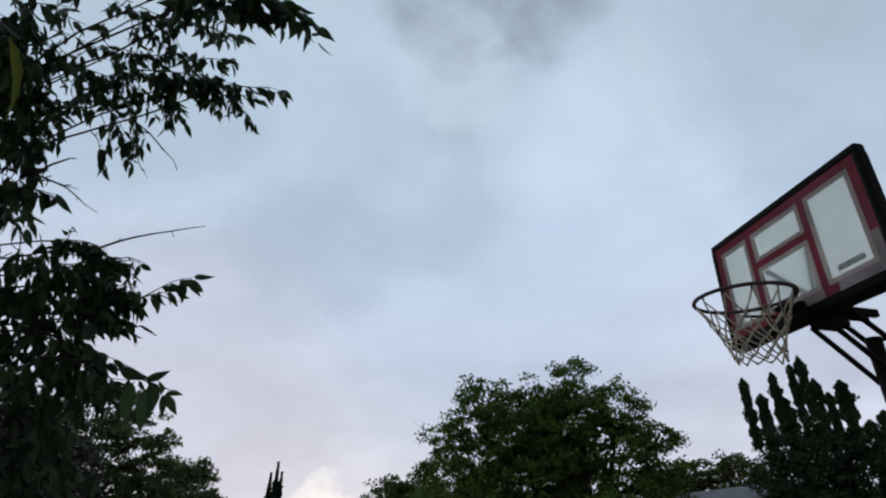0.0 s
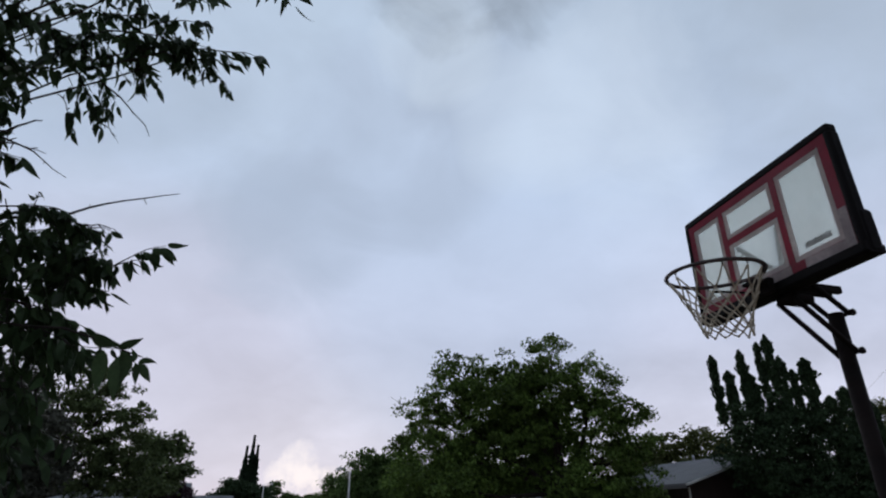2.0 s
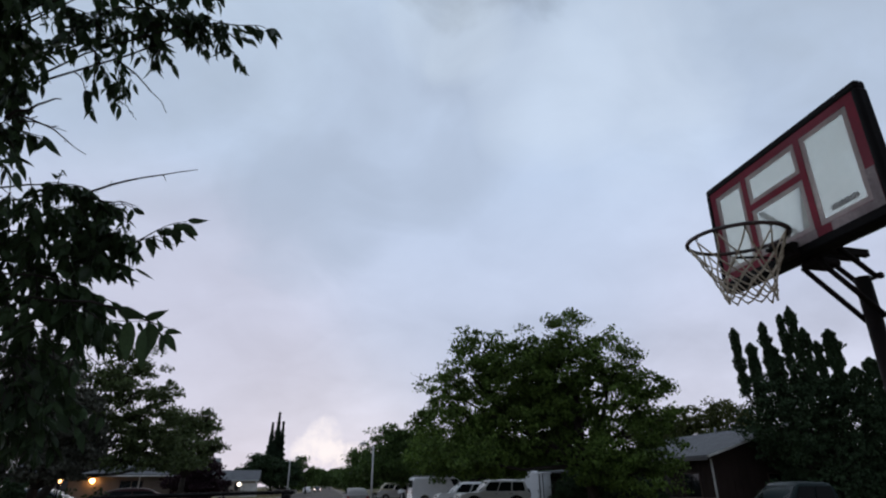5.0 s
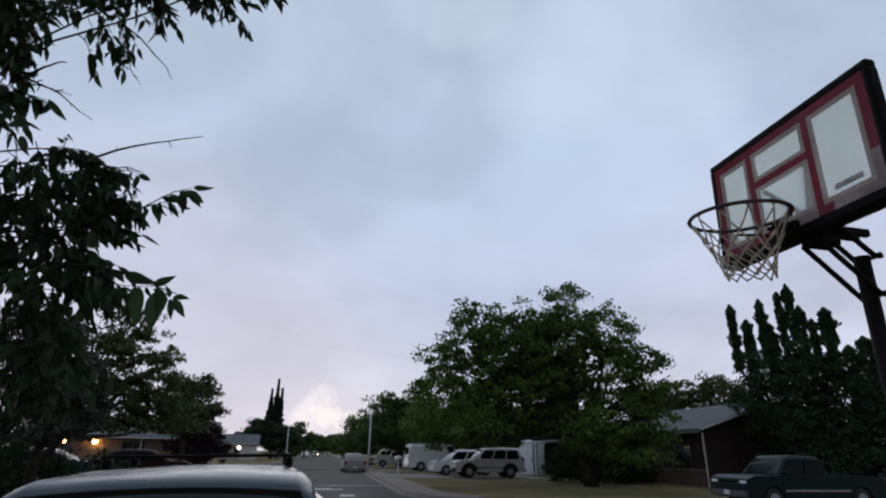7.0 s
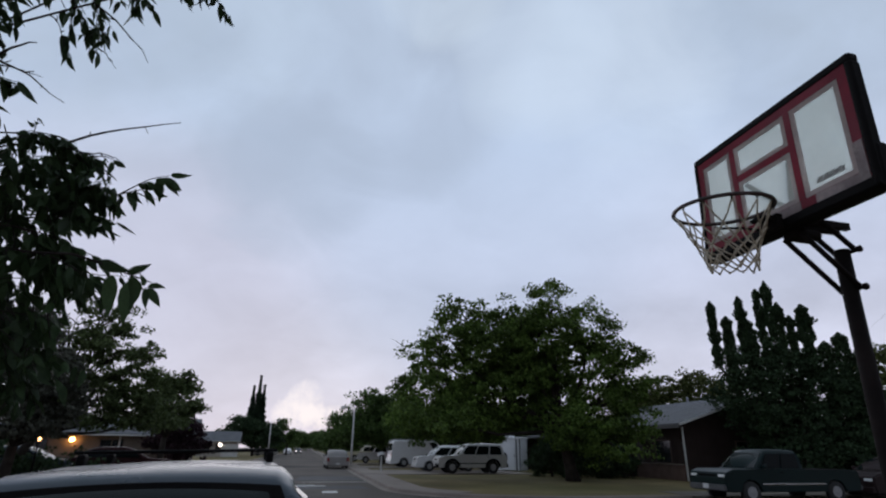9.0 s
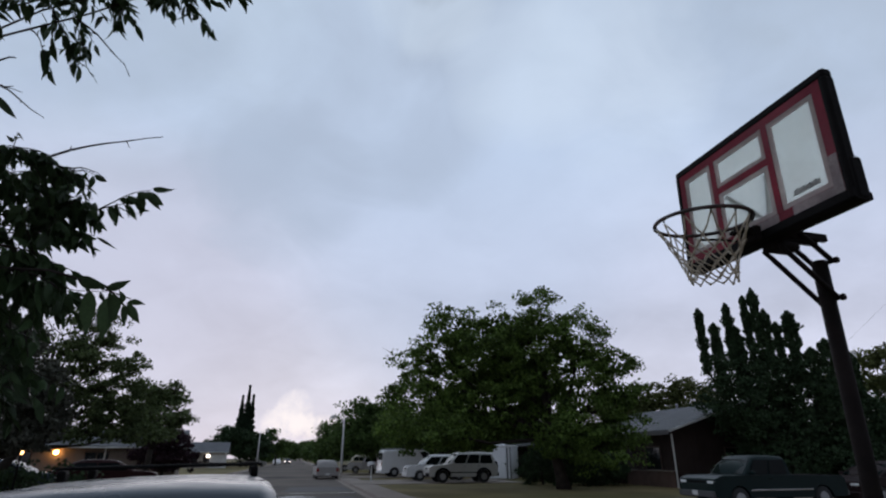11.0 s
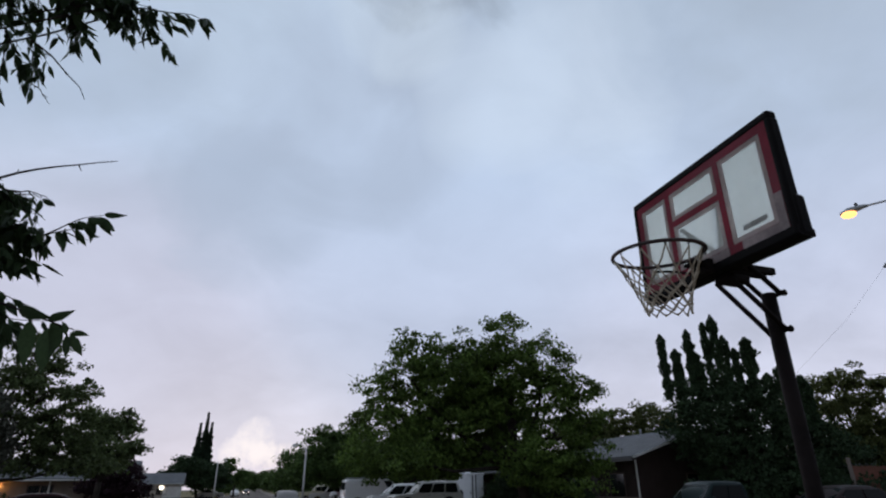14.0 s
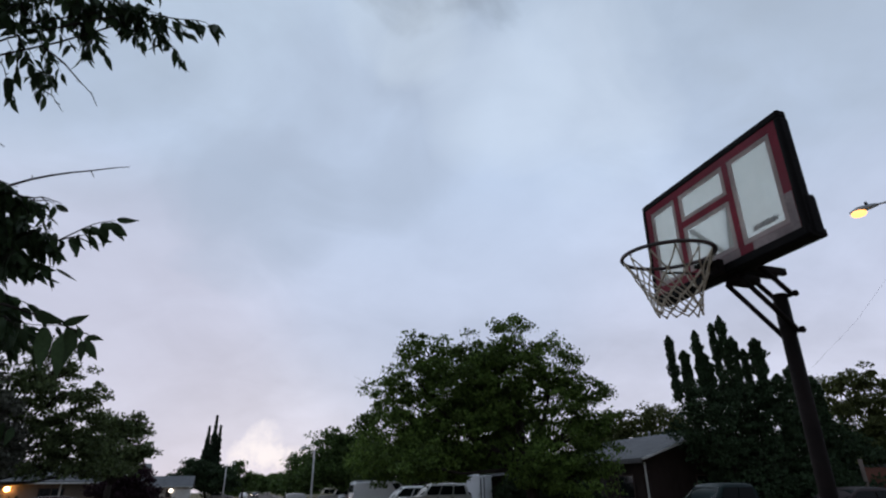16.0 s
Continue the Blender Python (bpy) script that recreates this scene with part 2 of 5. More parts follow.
BLACK_METAL = mat("black_painted_steel", (0.008, 0.0072, 0.007), 0.75, spec=0.06, vary=0.3, scale=9, bump=0.1, dirt=((0.03, 0.02, 0.018), 0.5))
RED = mat("faded_red_paint", (0.30, 0.020, 0.042), 0.55, spec=0.15, vary=0.3, scale=4, dirt=((0.32, 0.11, 0.13), 0.6), through_light=0.45)
GREY_LINE = mat("faded_grey_paint", (0.72, 0.68, 0.66), 0.6, spec=0.2, vary=0.2, scale=4, dirt=((0.60, 0.48, 0.48), 0.6), through_light=0.8)
MARK = mat("worn_grey_print", (0.5, 0.5, 0.49), 0.6, spec=0.2, vary=0.3, scale=20, through_light=0.7)
BRACE = mat("grey_brace_steel", (0.05, 0.05, 0.055), 0.6, spec=0.2, vary=0.3, scale=9)
RIM = mat("rim_steel", (0.05, 0.022, 0.02), 0.5, metal=0.3, vary=0.35, scale=12, dirt=((0.03, 0.028, 0.028), 0.8))
CORD = mat("net_cord", (0.56, 0.49, 0.38), 0.9, vary=0.25, scale=9, dirt=((0.2, 0.14, 0.09), 0.6))
SHEET = clear_sheet("hazed_acrylic", (0.95, 0.985, 0.94), 0.46)
FADED = mat("red_paint_worn_to_grey", (0.58, 0.52, 0.50), 0.6, spec=0.15, vary=0.3, scale=5, dirt=((0.26, 0.14, 0.14), 0.5), through_light=0.5)
CHROME = mat("chrome", (0.55, 0.55, 0.56), 0.2, metal=1.0, vary=0.1, scale=10)
GLASS = mat("tinted_car_glass", (0.008, 0.012, 0.012), 0.08, vary=0.1, scale=3, spec=0.24)
RUBBER = mat("tyre_rubber", (0.02, 0.02, 0.02), 0.85, vary=0.2, scale=8, bump=0.2)
ALLOY = mat("wheel_alloy", (0.34, 0.34, 0.345), 0.45, metal=0.4, vary=0.15, scale=10)
TAIL = mat("red_tail_lens", (0.25, 0.012, 0.012), 0.2, vary=0.1, scale=10)
LENS = mat("headlamp_lens", (0.8, 0.8, 0.78), 0.15, vary=0.1, scale=10)
WHITE_CAR = mat("white_car_paint", (0.8, 0.8, 0.8), 0.3, vary=0.06, scale=1.5, coat=0.5, dirt=((0.45, 0.44, 0.42), 0.3))
SILVER = mat("silver_car_paint", (0.56, 0.55, 0.53), 0.4, vary=0.08, scale=1.5, coat=0.4, dirt=((0.25, 0.24, 0.22), 0.4))
DULL_SILVER = mat("dull_silver_car_paint", (0.30, 0.28, 0.265), 0.5, vary=0.1, scale=1.5, dirt=((0.16, 0.15, 0.14), 0.4))
CREAM = mat("cream_car_paint", (0.5, 0.46, 0.33), 0.35, vary=0.08, scale=1.5, coat=0.4)
GREEN_CAR = mat("dark_green_car_paint", (0.004, 0.015, 0.015), 0.45, spec=0.18, vary=0.15, scale=1.5, coat=0.05)
RED_CAR = mat("dark_red_car_paint", (0.025, 0.008, 0.009), 0.55, spec=0.12, vary=0.1, scale=1.5)
DARK_CAR = mat("dark_maroon_car_paint", (0.022, 0.012, 0.012), 0.5, spec=0.2, vary=0.15, scale=1.5)
SLATE_CAR = mat("blue_grey_car_paint", (0.05, 0.064, 0.08), 0.28, metal=0.1, spec=0.28, vary=0.05, scale=1.2, fine=2.5)
# side panes' dim reflection is put into a darker, less shiny copy of GLASS
SIDE_GLASS = mat("dimmed_side_glass", (0.006, 0.008, 0.008), 0.12, vary=0.1, scale=3, spec=0.1)
TRIM_GREY = mat("grey_cladding", (0.07, 0.07, 0.072), 0.6, vary=0.15, scale=4)
SHINGLE = mat("grey_asphalt_shingle", (0.14, 0.145, 0.155), 0.9, vary=0.15, scale=1.0, bump=0.4, fine=30, island=0.15)
SIDING = mat("brown_wood_siding", (0.036, 0.025, 0.022), 0.85, spec=0.15, vary=0.2, scale=1.0, bump=0.3, fine=20, island=0.12)
BRICK = mat("brown_brick", (0.12, 0.075, 0.06), 0.9, vary=0.2, scale=2.0, bump=0.3, fine=25, island=0.2)
STUCCO = mat("tan_stucco", (0.17, 0.135, 0.11), 0.9, vary=0.15, scale=1.0, bump=0.3, fine=30)
PALE_STUCCO = mat("pale_stucco", (0.42, 0.38, 0.33), 0.9, vary=0.12, scale=1.0, bump=0.3, fine=30)
WHITE_TRIM = mat("white_trim_paint", (0.66, 0.66, 0.65), 0.6, vary=0.1, scale=3, dirt=((0.4, 0.39, 0.36), 0.4))
WHITE_METAL = mat("white_sheet_metal", (0.85, 0.86, 0.88), 0.5, vary=0.06, scale=1.2, dirt=((0.5, 0.5, 0.49), 0.3))
BROWN_TRIM = mat("brown_trim_paint", (0.09, 0.065, 0.055), 0.7, spec=0.2, vary=0.15, scale=3)
WINDOW = mat("dark_window_glass", (0.015, 0.017, 0.02), 0.08, vary=0.1, scale=3, spec=0.6)
FENCE_DARK = mat("weathered_fence_wood", (0.05, 0.04, 0.034), 0.9, vary=0.3, scale=2.0, bump=0.4, fine=25, island=0.25)
FENCE_RED = mat("redwood_fence_wood", (0.13, 0.05, 0.032), 0.85, vary=0.25, scale=2.0, bump=0.4, fine=25, island=0.2)
GALV = mat("galvanised_steel", (0.36, 0.37, 0.38), 0.5, metal=0.6, vary=0.15, scale=2, fine=30)
POLE_PAINT = mat("pale_pole_concrete", (0.62, 0.62, 0.6), 0.8, vary=0.12, scale=2, fine=30)
SODIUM = glow("sodium_lamp", (1.0, 0.42, 0.12), 2.6)
WARM = glow("warm_porch_bulb", (1.0, 0.45, 0.12), 30.0)
DIM_WARM = glow("dim_garden_bulb", (1.0, 0.50, 0.20), 5.0)
WHITE_LAMP = glow("white_bulb", (1.0, 0.85, 0.7), 4.0)
HEADLIGHT = glow("headlight_bulb", (1.0, 0.78, 0.6), 8.0)

# ---- building helpers ----


def empty(name, m, label="", category="", group="", kind=""):
    ob = new(name)
    ob.empty_display_size = 0.2
    ob.matrix_world = m
    return tagged(ob, label, category, group, kind)


def part(name, bm, material, parent=None, label="", smooth=False, kind=""):
    me = bpy.data.meshes.new(name)
    bmesh.ops.recalc_face_normals(bm, faces=bm.faces)
    bm.to_mesh(me)
    bm.free()
    if smooth:
        for p in me.polygons:
            p.use_smooth = True
    me.materials.append(material)
    ob = new(name, me)
    if parent is not None:
        ob.parent = parent
    return tagged(ob, label, kind=kind)


def share(name, mesh, m, parent=None):
    ob = new(name, mesh)
    ob.parent = parent
    ob.matrix_basis = m
    return ob


def box(size, at=(0, 0, 0), m=None, bevel=0.0, bm=None):
    bm = bm or bmesh.new()
    mm = (m or Matrix()) @ Matrix.Translation(at) @ Matrix.Diagonal((*size, 1))
    made = bmesh.ops.create_cube(bm, size=1.0, matrix=mm)
    if bevel:
        es = list({e for v in made["verts"] for e in v.link_edges})
        bmesh.ops.bevel(bm, geom=es, offset=bevel, segments=2, affect="EDGES", profile=0.5)
    return bm


def tube(points, radii, sides=8, bm=None, caps=True):
    """A tapered round bar along points."""
    bm = bm or bmesh.new()
    pts = [Vector(p) for p in points]
    if isinstance(radii, (int, float)):
        radii = [radii] * len(pts)
    rings, side = [], None
    for i, p in enumerate(pts):
        d = (pts[min(i + 1, len(pts) - 1)] - pts[max(i - 1, 0)]).normalized()
        if side is None:
            side = d.orthogonal().normalized()
        side = (side - d * side.dot(d)).normalized()
        up = d.cross(side)
        rings.append([bm.verts.new(p + radii[i] * (math.cos(a) * side + math.sin(a) * up)) for a in (2 * math.pi * k / sides for k in range(sides))])
    for a, b in zip(rings, rings[1:]):
        for k in range(sides):
            bm.faces.new((a[k], a[(k + 1) % sides], b[(k + 1) % sides], b[k]))
    if caps:
        bm.faces.new(rings[0][::-1])
        bm.faces.new(rings[-1])
    return bm


def prism(outline, depth, m=None, bm=None):
    """An outline in x and y, raised by depth along z."""
    bm = bm or bmesh.new()
    m = m or Matrix()
    lo = [bm.verts.new(m @ Vector((x, y, 0))) for x, y in outline]
    hi = [bm.verts.new(m @ Vector((x, y, depth))) for x, y in outline]
    bm.faces.new(lo[::-1])
    bm.faces.new(hi)
    for i in range(len(lo)):
        j = (i + 1) % len(lo)
        bm.faces.new((lo[i], lo[j], hi[j], hi[i]))
    return bm


def torus(radius, thick, at, sides=48, ring=8, bm=None):
    bm = bm or bmesh.new()
    rows = []
    for i in range(sides):
        a = 2 * math.pi * i / sides
        rows.append([bm.verts.new((at[0] + (radius + thick * math.cos(b)) * math.cos(a), at[1] + (radius + thick * math.cos(b)) * math.sin(a), at[2] + thick * math.sin(b))) for b in (2 * math.pi * k / ring for k in range(ring))])
    for i in range(sides):
        for k in range(ring):
            bm.faces.new((rows[i][k], rows[(i + 1) % sides][k], rows[(i + 1) % sides][(k + 1) % ring], rows[i][(k + 1) % ring]))
    return bm

# ---- ground, roads and lots ----


def sheet(name, outline, z, material, label, category, thick=0.0, parent=None):
    bm = bmesh.new()
    if thick:
        prism(outline, thick, Matrix.Translation((0, 0, z - thick)), bm)
    else:
        bm.faces.new([bm.verts.new((x, y, z)) for x, y in outline])
    return tagged(part(name, bm, material, parent), label, category, kind="structure")


def arc(cx, cy, r, a0, a1, n=10):
    return [(cx + r * math.cos(radians(a0 + (a1 - a0) * i / n)), cy + r * math.sin(radians(a0 + (a1 - a0) * i / n))) for i in range(n + 1)]


sheet("ground", [(-2500, -2500), (2500, -2500), (2500, 2500), (-2500, 2500)], -0.03, SOIL, "bare dry soil ground out to the horizon", "ground")
sheet("road", [(-300, 7.5), (300, 7.5), (300, 18.5), (12, 18.5), (12, 600), (-10, 600), (-10, 18.5), (-300, 18.5)], 0.0, ASPHALT, "worn grey asphalt street meeting a cross street", "road")
sheet("driveway", [(-3.0, -9), (3.0, -9), (3.0, 7.4), (-3.0, 7.4)], 0.004, CONCRETE, "pale concrete driveway beside the yard", "driveway", 0.03)
for k, (x0, y0, x1, y1) in enumerate(((-1.2, 24.5, 2.6, 27.0), (-0.6, 31.0, 2.9, 36.0), (-4.5, 28.5, -1.5, 31.0))):
    sheet("road_patch", [(x0, y0), (x1, y0 + 0.3), (x1 - 0.2, y1), (x0 + 0.3, y1 - 0.2)], 0.004 + 0.001 * k, PATCH, "darker asphalt repair patch in the street", "road patch")
for x, y, w, d in ((0.1, 26.8, 0.75, 0.25), (0.0, 27.5, 0.4, 0.18), (1.3, 29.8, 1.6, 0.12), (0.9, 23.2, 0.3, 0.5)):
    sheet("road_marking", [(x - w, y - d), (x + w, y - d * 0.8), (x + w, y + d), (x - w * 0.9, y + d * 0.9)], 0.009, PAINT_LINE, "worn white paint mark on the asphalt", "road marking")

KERB_X, CORNER = 3.3, (9.3, 24.5, 6.0)
far_edge = [(300, 18.5), (9.3, 18.5)] + arc(*CORNER, 270, 180)[1:] + [(KERB_X, 600)]
lot = far_edge + [(300, 600)]
sheet("yard_east", lot, 0.10, LAWN, "dry yellowing lawn of the corner lot", "lawn", 0.12)
west = [(-300, 18.5), (-12.6, 18.5)] + arc(-12.6, 24.5, 6.0, 270, 360)[1:] + [(-6.6, 600), (-300, 600)]
sheet("yard_west", west, 0.10, LAWN, "dry lawn across the cross street", "lawn", 0.12)
sheet("yard_near", [(-300, -60), (-3.05, -60), (-3.05, 7.2), (-300, 7.2)], 0.08, LAWN, "dry lawn beside the driveway", "lawn", 0.1)
sheet("yard_beside", [(3.05, -60), (300, -60), (300, 7.2), (3.05, 7.2)], 0.08, LAWN, "dry lawn behind the basketball hoop", "lawn", 0.1)


def kerb(path, name, label):
    """A rounded concrete kerb along a line; the kerb lies on the path's left."""
    bm = bmesh.new()
    rows = []
    for i, (x, y) in enumerate(path):
        a, b = Vector(path[max(i - 1, 0)]), Vector(path[min(i + 1, len(path) - 1)])
        d = (b - a).normalized()
        n = Vector((-d.y, d.x))
        rows.append([bm.verts.new((x + n.x * o, y + n.y * o, z)) for o, z in ((-0.35, 0.012), (-0.02, 0.012), (0.0, 0.10), (0.04, 0.135), (0.16, 0.135), (0.16, 0.0))])
    for a, b in zip(rows, rows[1:]):
        for k in range(5):
            bm.faces.new((a[k], a[k + 1], b[k + 1], b[k]))
    tagged(part(name, bm, CONCRETE), label, "kerb", kind="structure")


kerb(list(reversed(far_edge)), "kerb_east", "grey concrete kerb and gutter curving round the corner")
kerb([(-300, 18.5), (-12.6, 18.5)] + arc(-12.6, 24.5, 6.0, 270, 360)[1:] + [(-6.6, 600)], "kerb_west", "grey concrete kerb and gutter along the street")
walk_in = arc(9.3, 24.5, 4.7, 225, 180) + [(4.6, 300)]
walk_out = arc(9.3, 24.5, 5.8, 225, 180) + [(3.5, 300)]
sheet("pavement", walk_out + walk_in[::-1], 0.125, CONCRETE, "narrow concrete footpath behind the kerb", "footpath", 0.05)
sheet("driveway", [(13.2, 17.9), (22.5, 17.9), (22.5, 20.6), (13.2, 20.6)], 0.118, SOIL, "bare earth parking strip", "parking strip", 0.04)
for x0, x1, y0, y1 in ((3.5, 14.2, 35.6, 42.6), (3.5, 13.0, 47.0, 52.2), (3.5, 12.0, 57.0, 63.0)):
    sheet("driveway", [(x0, y0), (x1, y0), (x1, y1), (x0, y1)], 0.135, CONCRETE, "concrete driveway leading in from the street", "driveway", 0.04)

# ---- basketball hoop ----
hoop = empty("basketball_hoop", pose(2.5, 2.2, -0.047, 0.383, 1.4, 0), "black and red basketball hoop on a steel pole, net intact", "basketball hoop")
BX, Y0, Y1, Z0, Z1 = -0.363, -0.545, 0.563, 2.634, 3.369


def u_box(u0, u1, v0, v1, depth, at_x, bm=None, bevel=0.0):
    return box((depth, u1 - u0, v1 - v0), (at_x, Y1 - (u0 + u1) / 2, Z0 + (v0 + v1) / 2), bevel=bevel, bm=bm)


W, H = Y1 - Y0, Z1 - Z0
board = part("backboard", u_box(0.03, W - 0.03, 0.09, H - 0.03, 0.006, BX), SHEET, hoop, "hazed clear acrylic backboard")


def border(name, u0, u1, v0, v1, wide, material, x, depth, label, bevel=0.0):
    bm = bmesh.new()
    u_box(u0, u1, v1 - wide, v1, depth, x, bm, bevel)
    u_box(u0, u1, v0, v0 + wide, depth, x, bm, bevel)
    u_box(u0, u0 + wide, v0 + wide, v1 - wide, depth, x, bm, bevel)
    u_box(u1 - wide, u1, v0 + wide, v1 - wide, depth, x, bm, bevel)
    return part(name, bm, material, hoop, label)


# moulded black frame: broad at the top and on the far side, a padded foot along the bottom
bm = bmesh.new()
u_box(0.0, W, H - 0.050, H, 0.062, BX + 0.017, bm, 0.014)
u_box(0.0, 0.034, 0.05, H - 0.04, 0.062, BX + 0.017, bm, 0.01)
u_box(W - 0.038, W, 0.05, H - 0.04, 0.066, BX + 0.019, bm, 0.014)
part("frame", bm, BLACK, hoop, "black moulded backboard frame")
bm = prism([(-0.012, 0.10), (0.02, 0.10), (0.085, 0.085), (0.085, 0.05), (0.05, 0.045), (0.0, 0.048), (-0.012, 0.058)], W,
           Matrix.Translation((BX, Y1, Z0)) @ Matrix(((1, 0, 0, 0), (0, 0, -1, 0), (0, 1, 0, 0), (0, 0, 0, 1))))
part("bottom_pad", bm, BLACK, hoop, "black padded lower edge")
for u0, u1 in ((W - 0.055, W + 0.004), (-0.004, 0.05)):
    part("corner_pad", u_box(u0, u1, 0.045, 0.265, 0.08, BX + 0.042, bevel=0.018), BLACK, hoop)
border("red_border", 0.03, W - 0.034, 0.098, H - 0.044, 0.048, RED, BX - 0.006, 0.006, "faded red printed border")
border("grey_border", 0.078, W - 0.082, 0.146, H - 0.093, 0.026, GREY_LINE, BX - 0.0055, 0.005, "grey inner line of the printed border")
for u in (0.322, 0.724):
    bm = u_box(u - 0.019, u + 0.019, 0.142, H - 0.092, 0.006, BX - 0.0075)
    part("red_bar", bm, RED, hoop, "faded red printed bar")
    for s in (-1, 1):
        part("grey_bar", u_box(u + s * 0.032 - 0.013, u + s * 0.032 + 0.013, 0.17, H - 0.12, 0.005, BX - 0.0055), GREY_LINE, hoop)
part("red_bar", u_box(0.341, 0.705, 0.425, 0.465, 0.006, BX - 0.0065), RED, hoop, "faded red printed bar")
for v in (0.413, 0.477):
    part("grey_bar", u_box(0.367, 0.679, v - 0.012, v + 0.012, 0.005, BX - 0.0055), GREY_LINE, hoop)
part("grey_corner", u_box(W - 0.082, W - 0.036, 0.142, 0.29, 0.004, BX - 0.0115), FADED, hoop, "red paint worn to grey")
part("grey_corner", u_box(0.80, W - 0.036, 0.098, 0.142, 0.004, BX - 0.0115), FADED, hoop, "red paint worn to grey")
part("grey_corner", u_box(0.50, 0.71, 0.098, 0.142, 0.004, BX - 0.0115), FADED, hoop, "red paint worn to grey")
# the maker's mark: a row of worn bars on a pale strip
mark = part("maker_mark", u_box(0.815, 0.965, 0.200, 0.204, 0.003, BX - 0.0055), GREY_LINE, hoop, "faded grey maker's mark")
for i in range(9):
    part("mark_bar", u_box(0.818 + i * 0.0165, 0.830 + i * 0.0165, 0.192, 0.218 + 0.004 * (i % 2), 0.003, BX - 0.006), MARK, mark)
# braces behind the sheet
for (ua, va), (ub, vb) in (((0.37, 0.40), (0.57, 0.19)), ((0.665, 0.42), (0.625, 0.15))):
    a, b = Vector((BX + 0.022, Y1 - ua, Z0 + va)), Vector((BX + 0.022, Y1 - ub, Z0 + vb))
    part("back_brace", tube([a, b], 0.013, 8), BRACE, hoop, "steel brace seen through the sheet", True)

# rim, net and bracket
RC, RZ, RR = (-0.674, 0.034), 2.768, 0.2325


def sag(p):
    """The rim hangs a little out of level."""
    return Vector((p[0], p[1], p[2] + 0.075 * ((p[0] - RC[0]) * 0.64 + (p[1] - RC[1]) * 0.77)))


bm = torus(RR, 0.0105, (*RC, RZ), 56, 8)
for v in bm.verts:
    v.co = sag(v.co)
part("rim", bm, RIM, hoop, "dark rusty steel rim", True)
bm = box((0.04, 0.12, 0.08), (BX - 0.03, 0.03, RZ - 0.045), bevel=0.006)
box((0.09, 0.09, 0.02), (BX - 0.075, 0.03, RZ - 0.026), bevel=0.004, bm=bm)
for s in (-1, 1):
    tube([(BX - 0.05, 0.03 + s * 0.05, RZ - 0.06), (BX - 0.14, 0.03 + s * 0.10, RZ - 0.04), (RC[0] + 0.12, 0.03 + s * 0.2, RZ - 0.010)], 0.007, 6, bm)
part("rim_bracket", bm, BLACK_METAL, hoop, "black steel rim bracket")
HOOKS = 12
hook = bpy.data.meshes.new("net_hook")
bm = tube([(-0.008, 0, -0.004), (-0.004, 0, -0.022), (0.006, 0, -0.013)], 0.003, 5)
bm.to_mesh(hook)
bm.free()
hook.materials.append(RIM)
for k in range(HOOKS):
    a = 2 * math.pi * k / HOOKS
    share("net_hook", hook, Matrix.Translation(sag((RC[0] + RR * math.cos(a), RC[1] + RR * math.sin(a), RZ))) @ Matrix.Rotation(a, 4, "Z"), hoop)


def net_row(level):
    r = (0.226, 0.176, 0.150, 0.134, 0.122, 0.113, 0.107)[level]
    z = (-0.018, -0.125, -0.175, -0.218, -0.257, -0.292, -0.322)[level]
    return r, RZ + z


rng = random.Random(4)
knots = []
for lev in range(7):
    r, z = net_row(lev)
    row = []
    for k in range(HOOKS):
        a = 2 * math.pi * (k + (0.5 if lev % 2 else 0)) / HOOKS + rng.uniform(-0.03, 0.03)
        row.append(sag((RC[0] + 0.012 * lev / 6 + r * math.cos(a), RC[1] - 0.01 * lev / 6 + r * math.sin(a), z + rng.uniform(-0.01, 0.01))))
    knots.append(row)
bm = bmesh.new()
for lev in range(6):
    for k in range(HOOKS):
        for j in ((k, (k - 1) % HOOKS) if lev % 2 == 0 else (k, (k + 1) % HOOKS)):
            p, q = knots[lev][k], knots[lev + 1][j]
            mid = (p + q) / 2 + Vector((0, 0, -0.004 if lev else -0.012)) + Vector((RC[0] - p.x, RC[1] - p.y, 0)) * (0.05 if lev == 0 else 0.01)
            tube([p, mid, q], [0.0044, 0.0040, 0.0046], 5, bm)
    for q in knots[lev + 1]:
        bmesh.ops.create_icosphere(bm, subdivisions=1, radius=0.0075, matrix=Matrix.Translation(q))
part("net", bm, CORD, hoop, "weathered off-white cord net", True)

# lifting arms, bracket, pole and base
for s in (-1, 1):
    y = s * 0.052
    part("lower_arm", tube([(BX + 0.06, y, 2.655), (-0.005, y, 2.40)], 0.0135, 8), BLACK_METAL, hoop, smooth=True)
    part("upper_arm", tube([(BX + 0.17, y, 2.765), (0.015, y, 2.60)], 0.0135, 8), BLACK_METAL, hoop, smooth=True)
    part("strut", tube([(BX + 0.08, y, 2.79), (BX + 0.08, y, 2.66)], 0.012, 6), BLACK_METAL, hoop)
bm = box((0.34, 0.03, 0.04), (BX + 0.22, -0.03, 2.735), m=Matrix.Identity(4), bevel=0.004)
box((0.34, 0.03, 0.04), (BX + 0.22, 0.03, 2.735), bevel=0.004, bm=bm)
part("lift_channel", bm, BLACK_METAL, hoop, "black steel lifting channel")
part("lift_plate", box((0.16, 0.10, 0.05), (BX + 0.12, 0, 2.665), bevel=0.018), BLACK_METAL, hoop)
for x, z in ((0.015, 2.60), (0.0, 2.40)):
    part("pivot_bolt", tube([(x, -0.066, z), (x, 0.066, z)], 0.011, 8), BLACK_METAL, hoop, smooth=True)
    part("bolt_cap", tube([(x, -0.066, z), (x, -0.080, z)], 0.018, 8), BLACK_METAL, hoop, smooth=True)
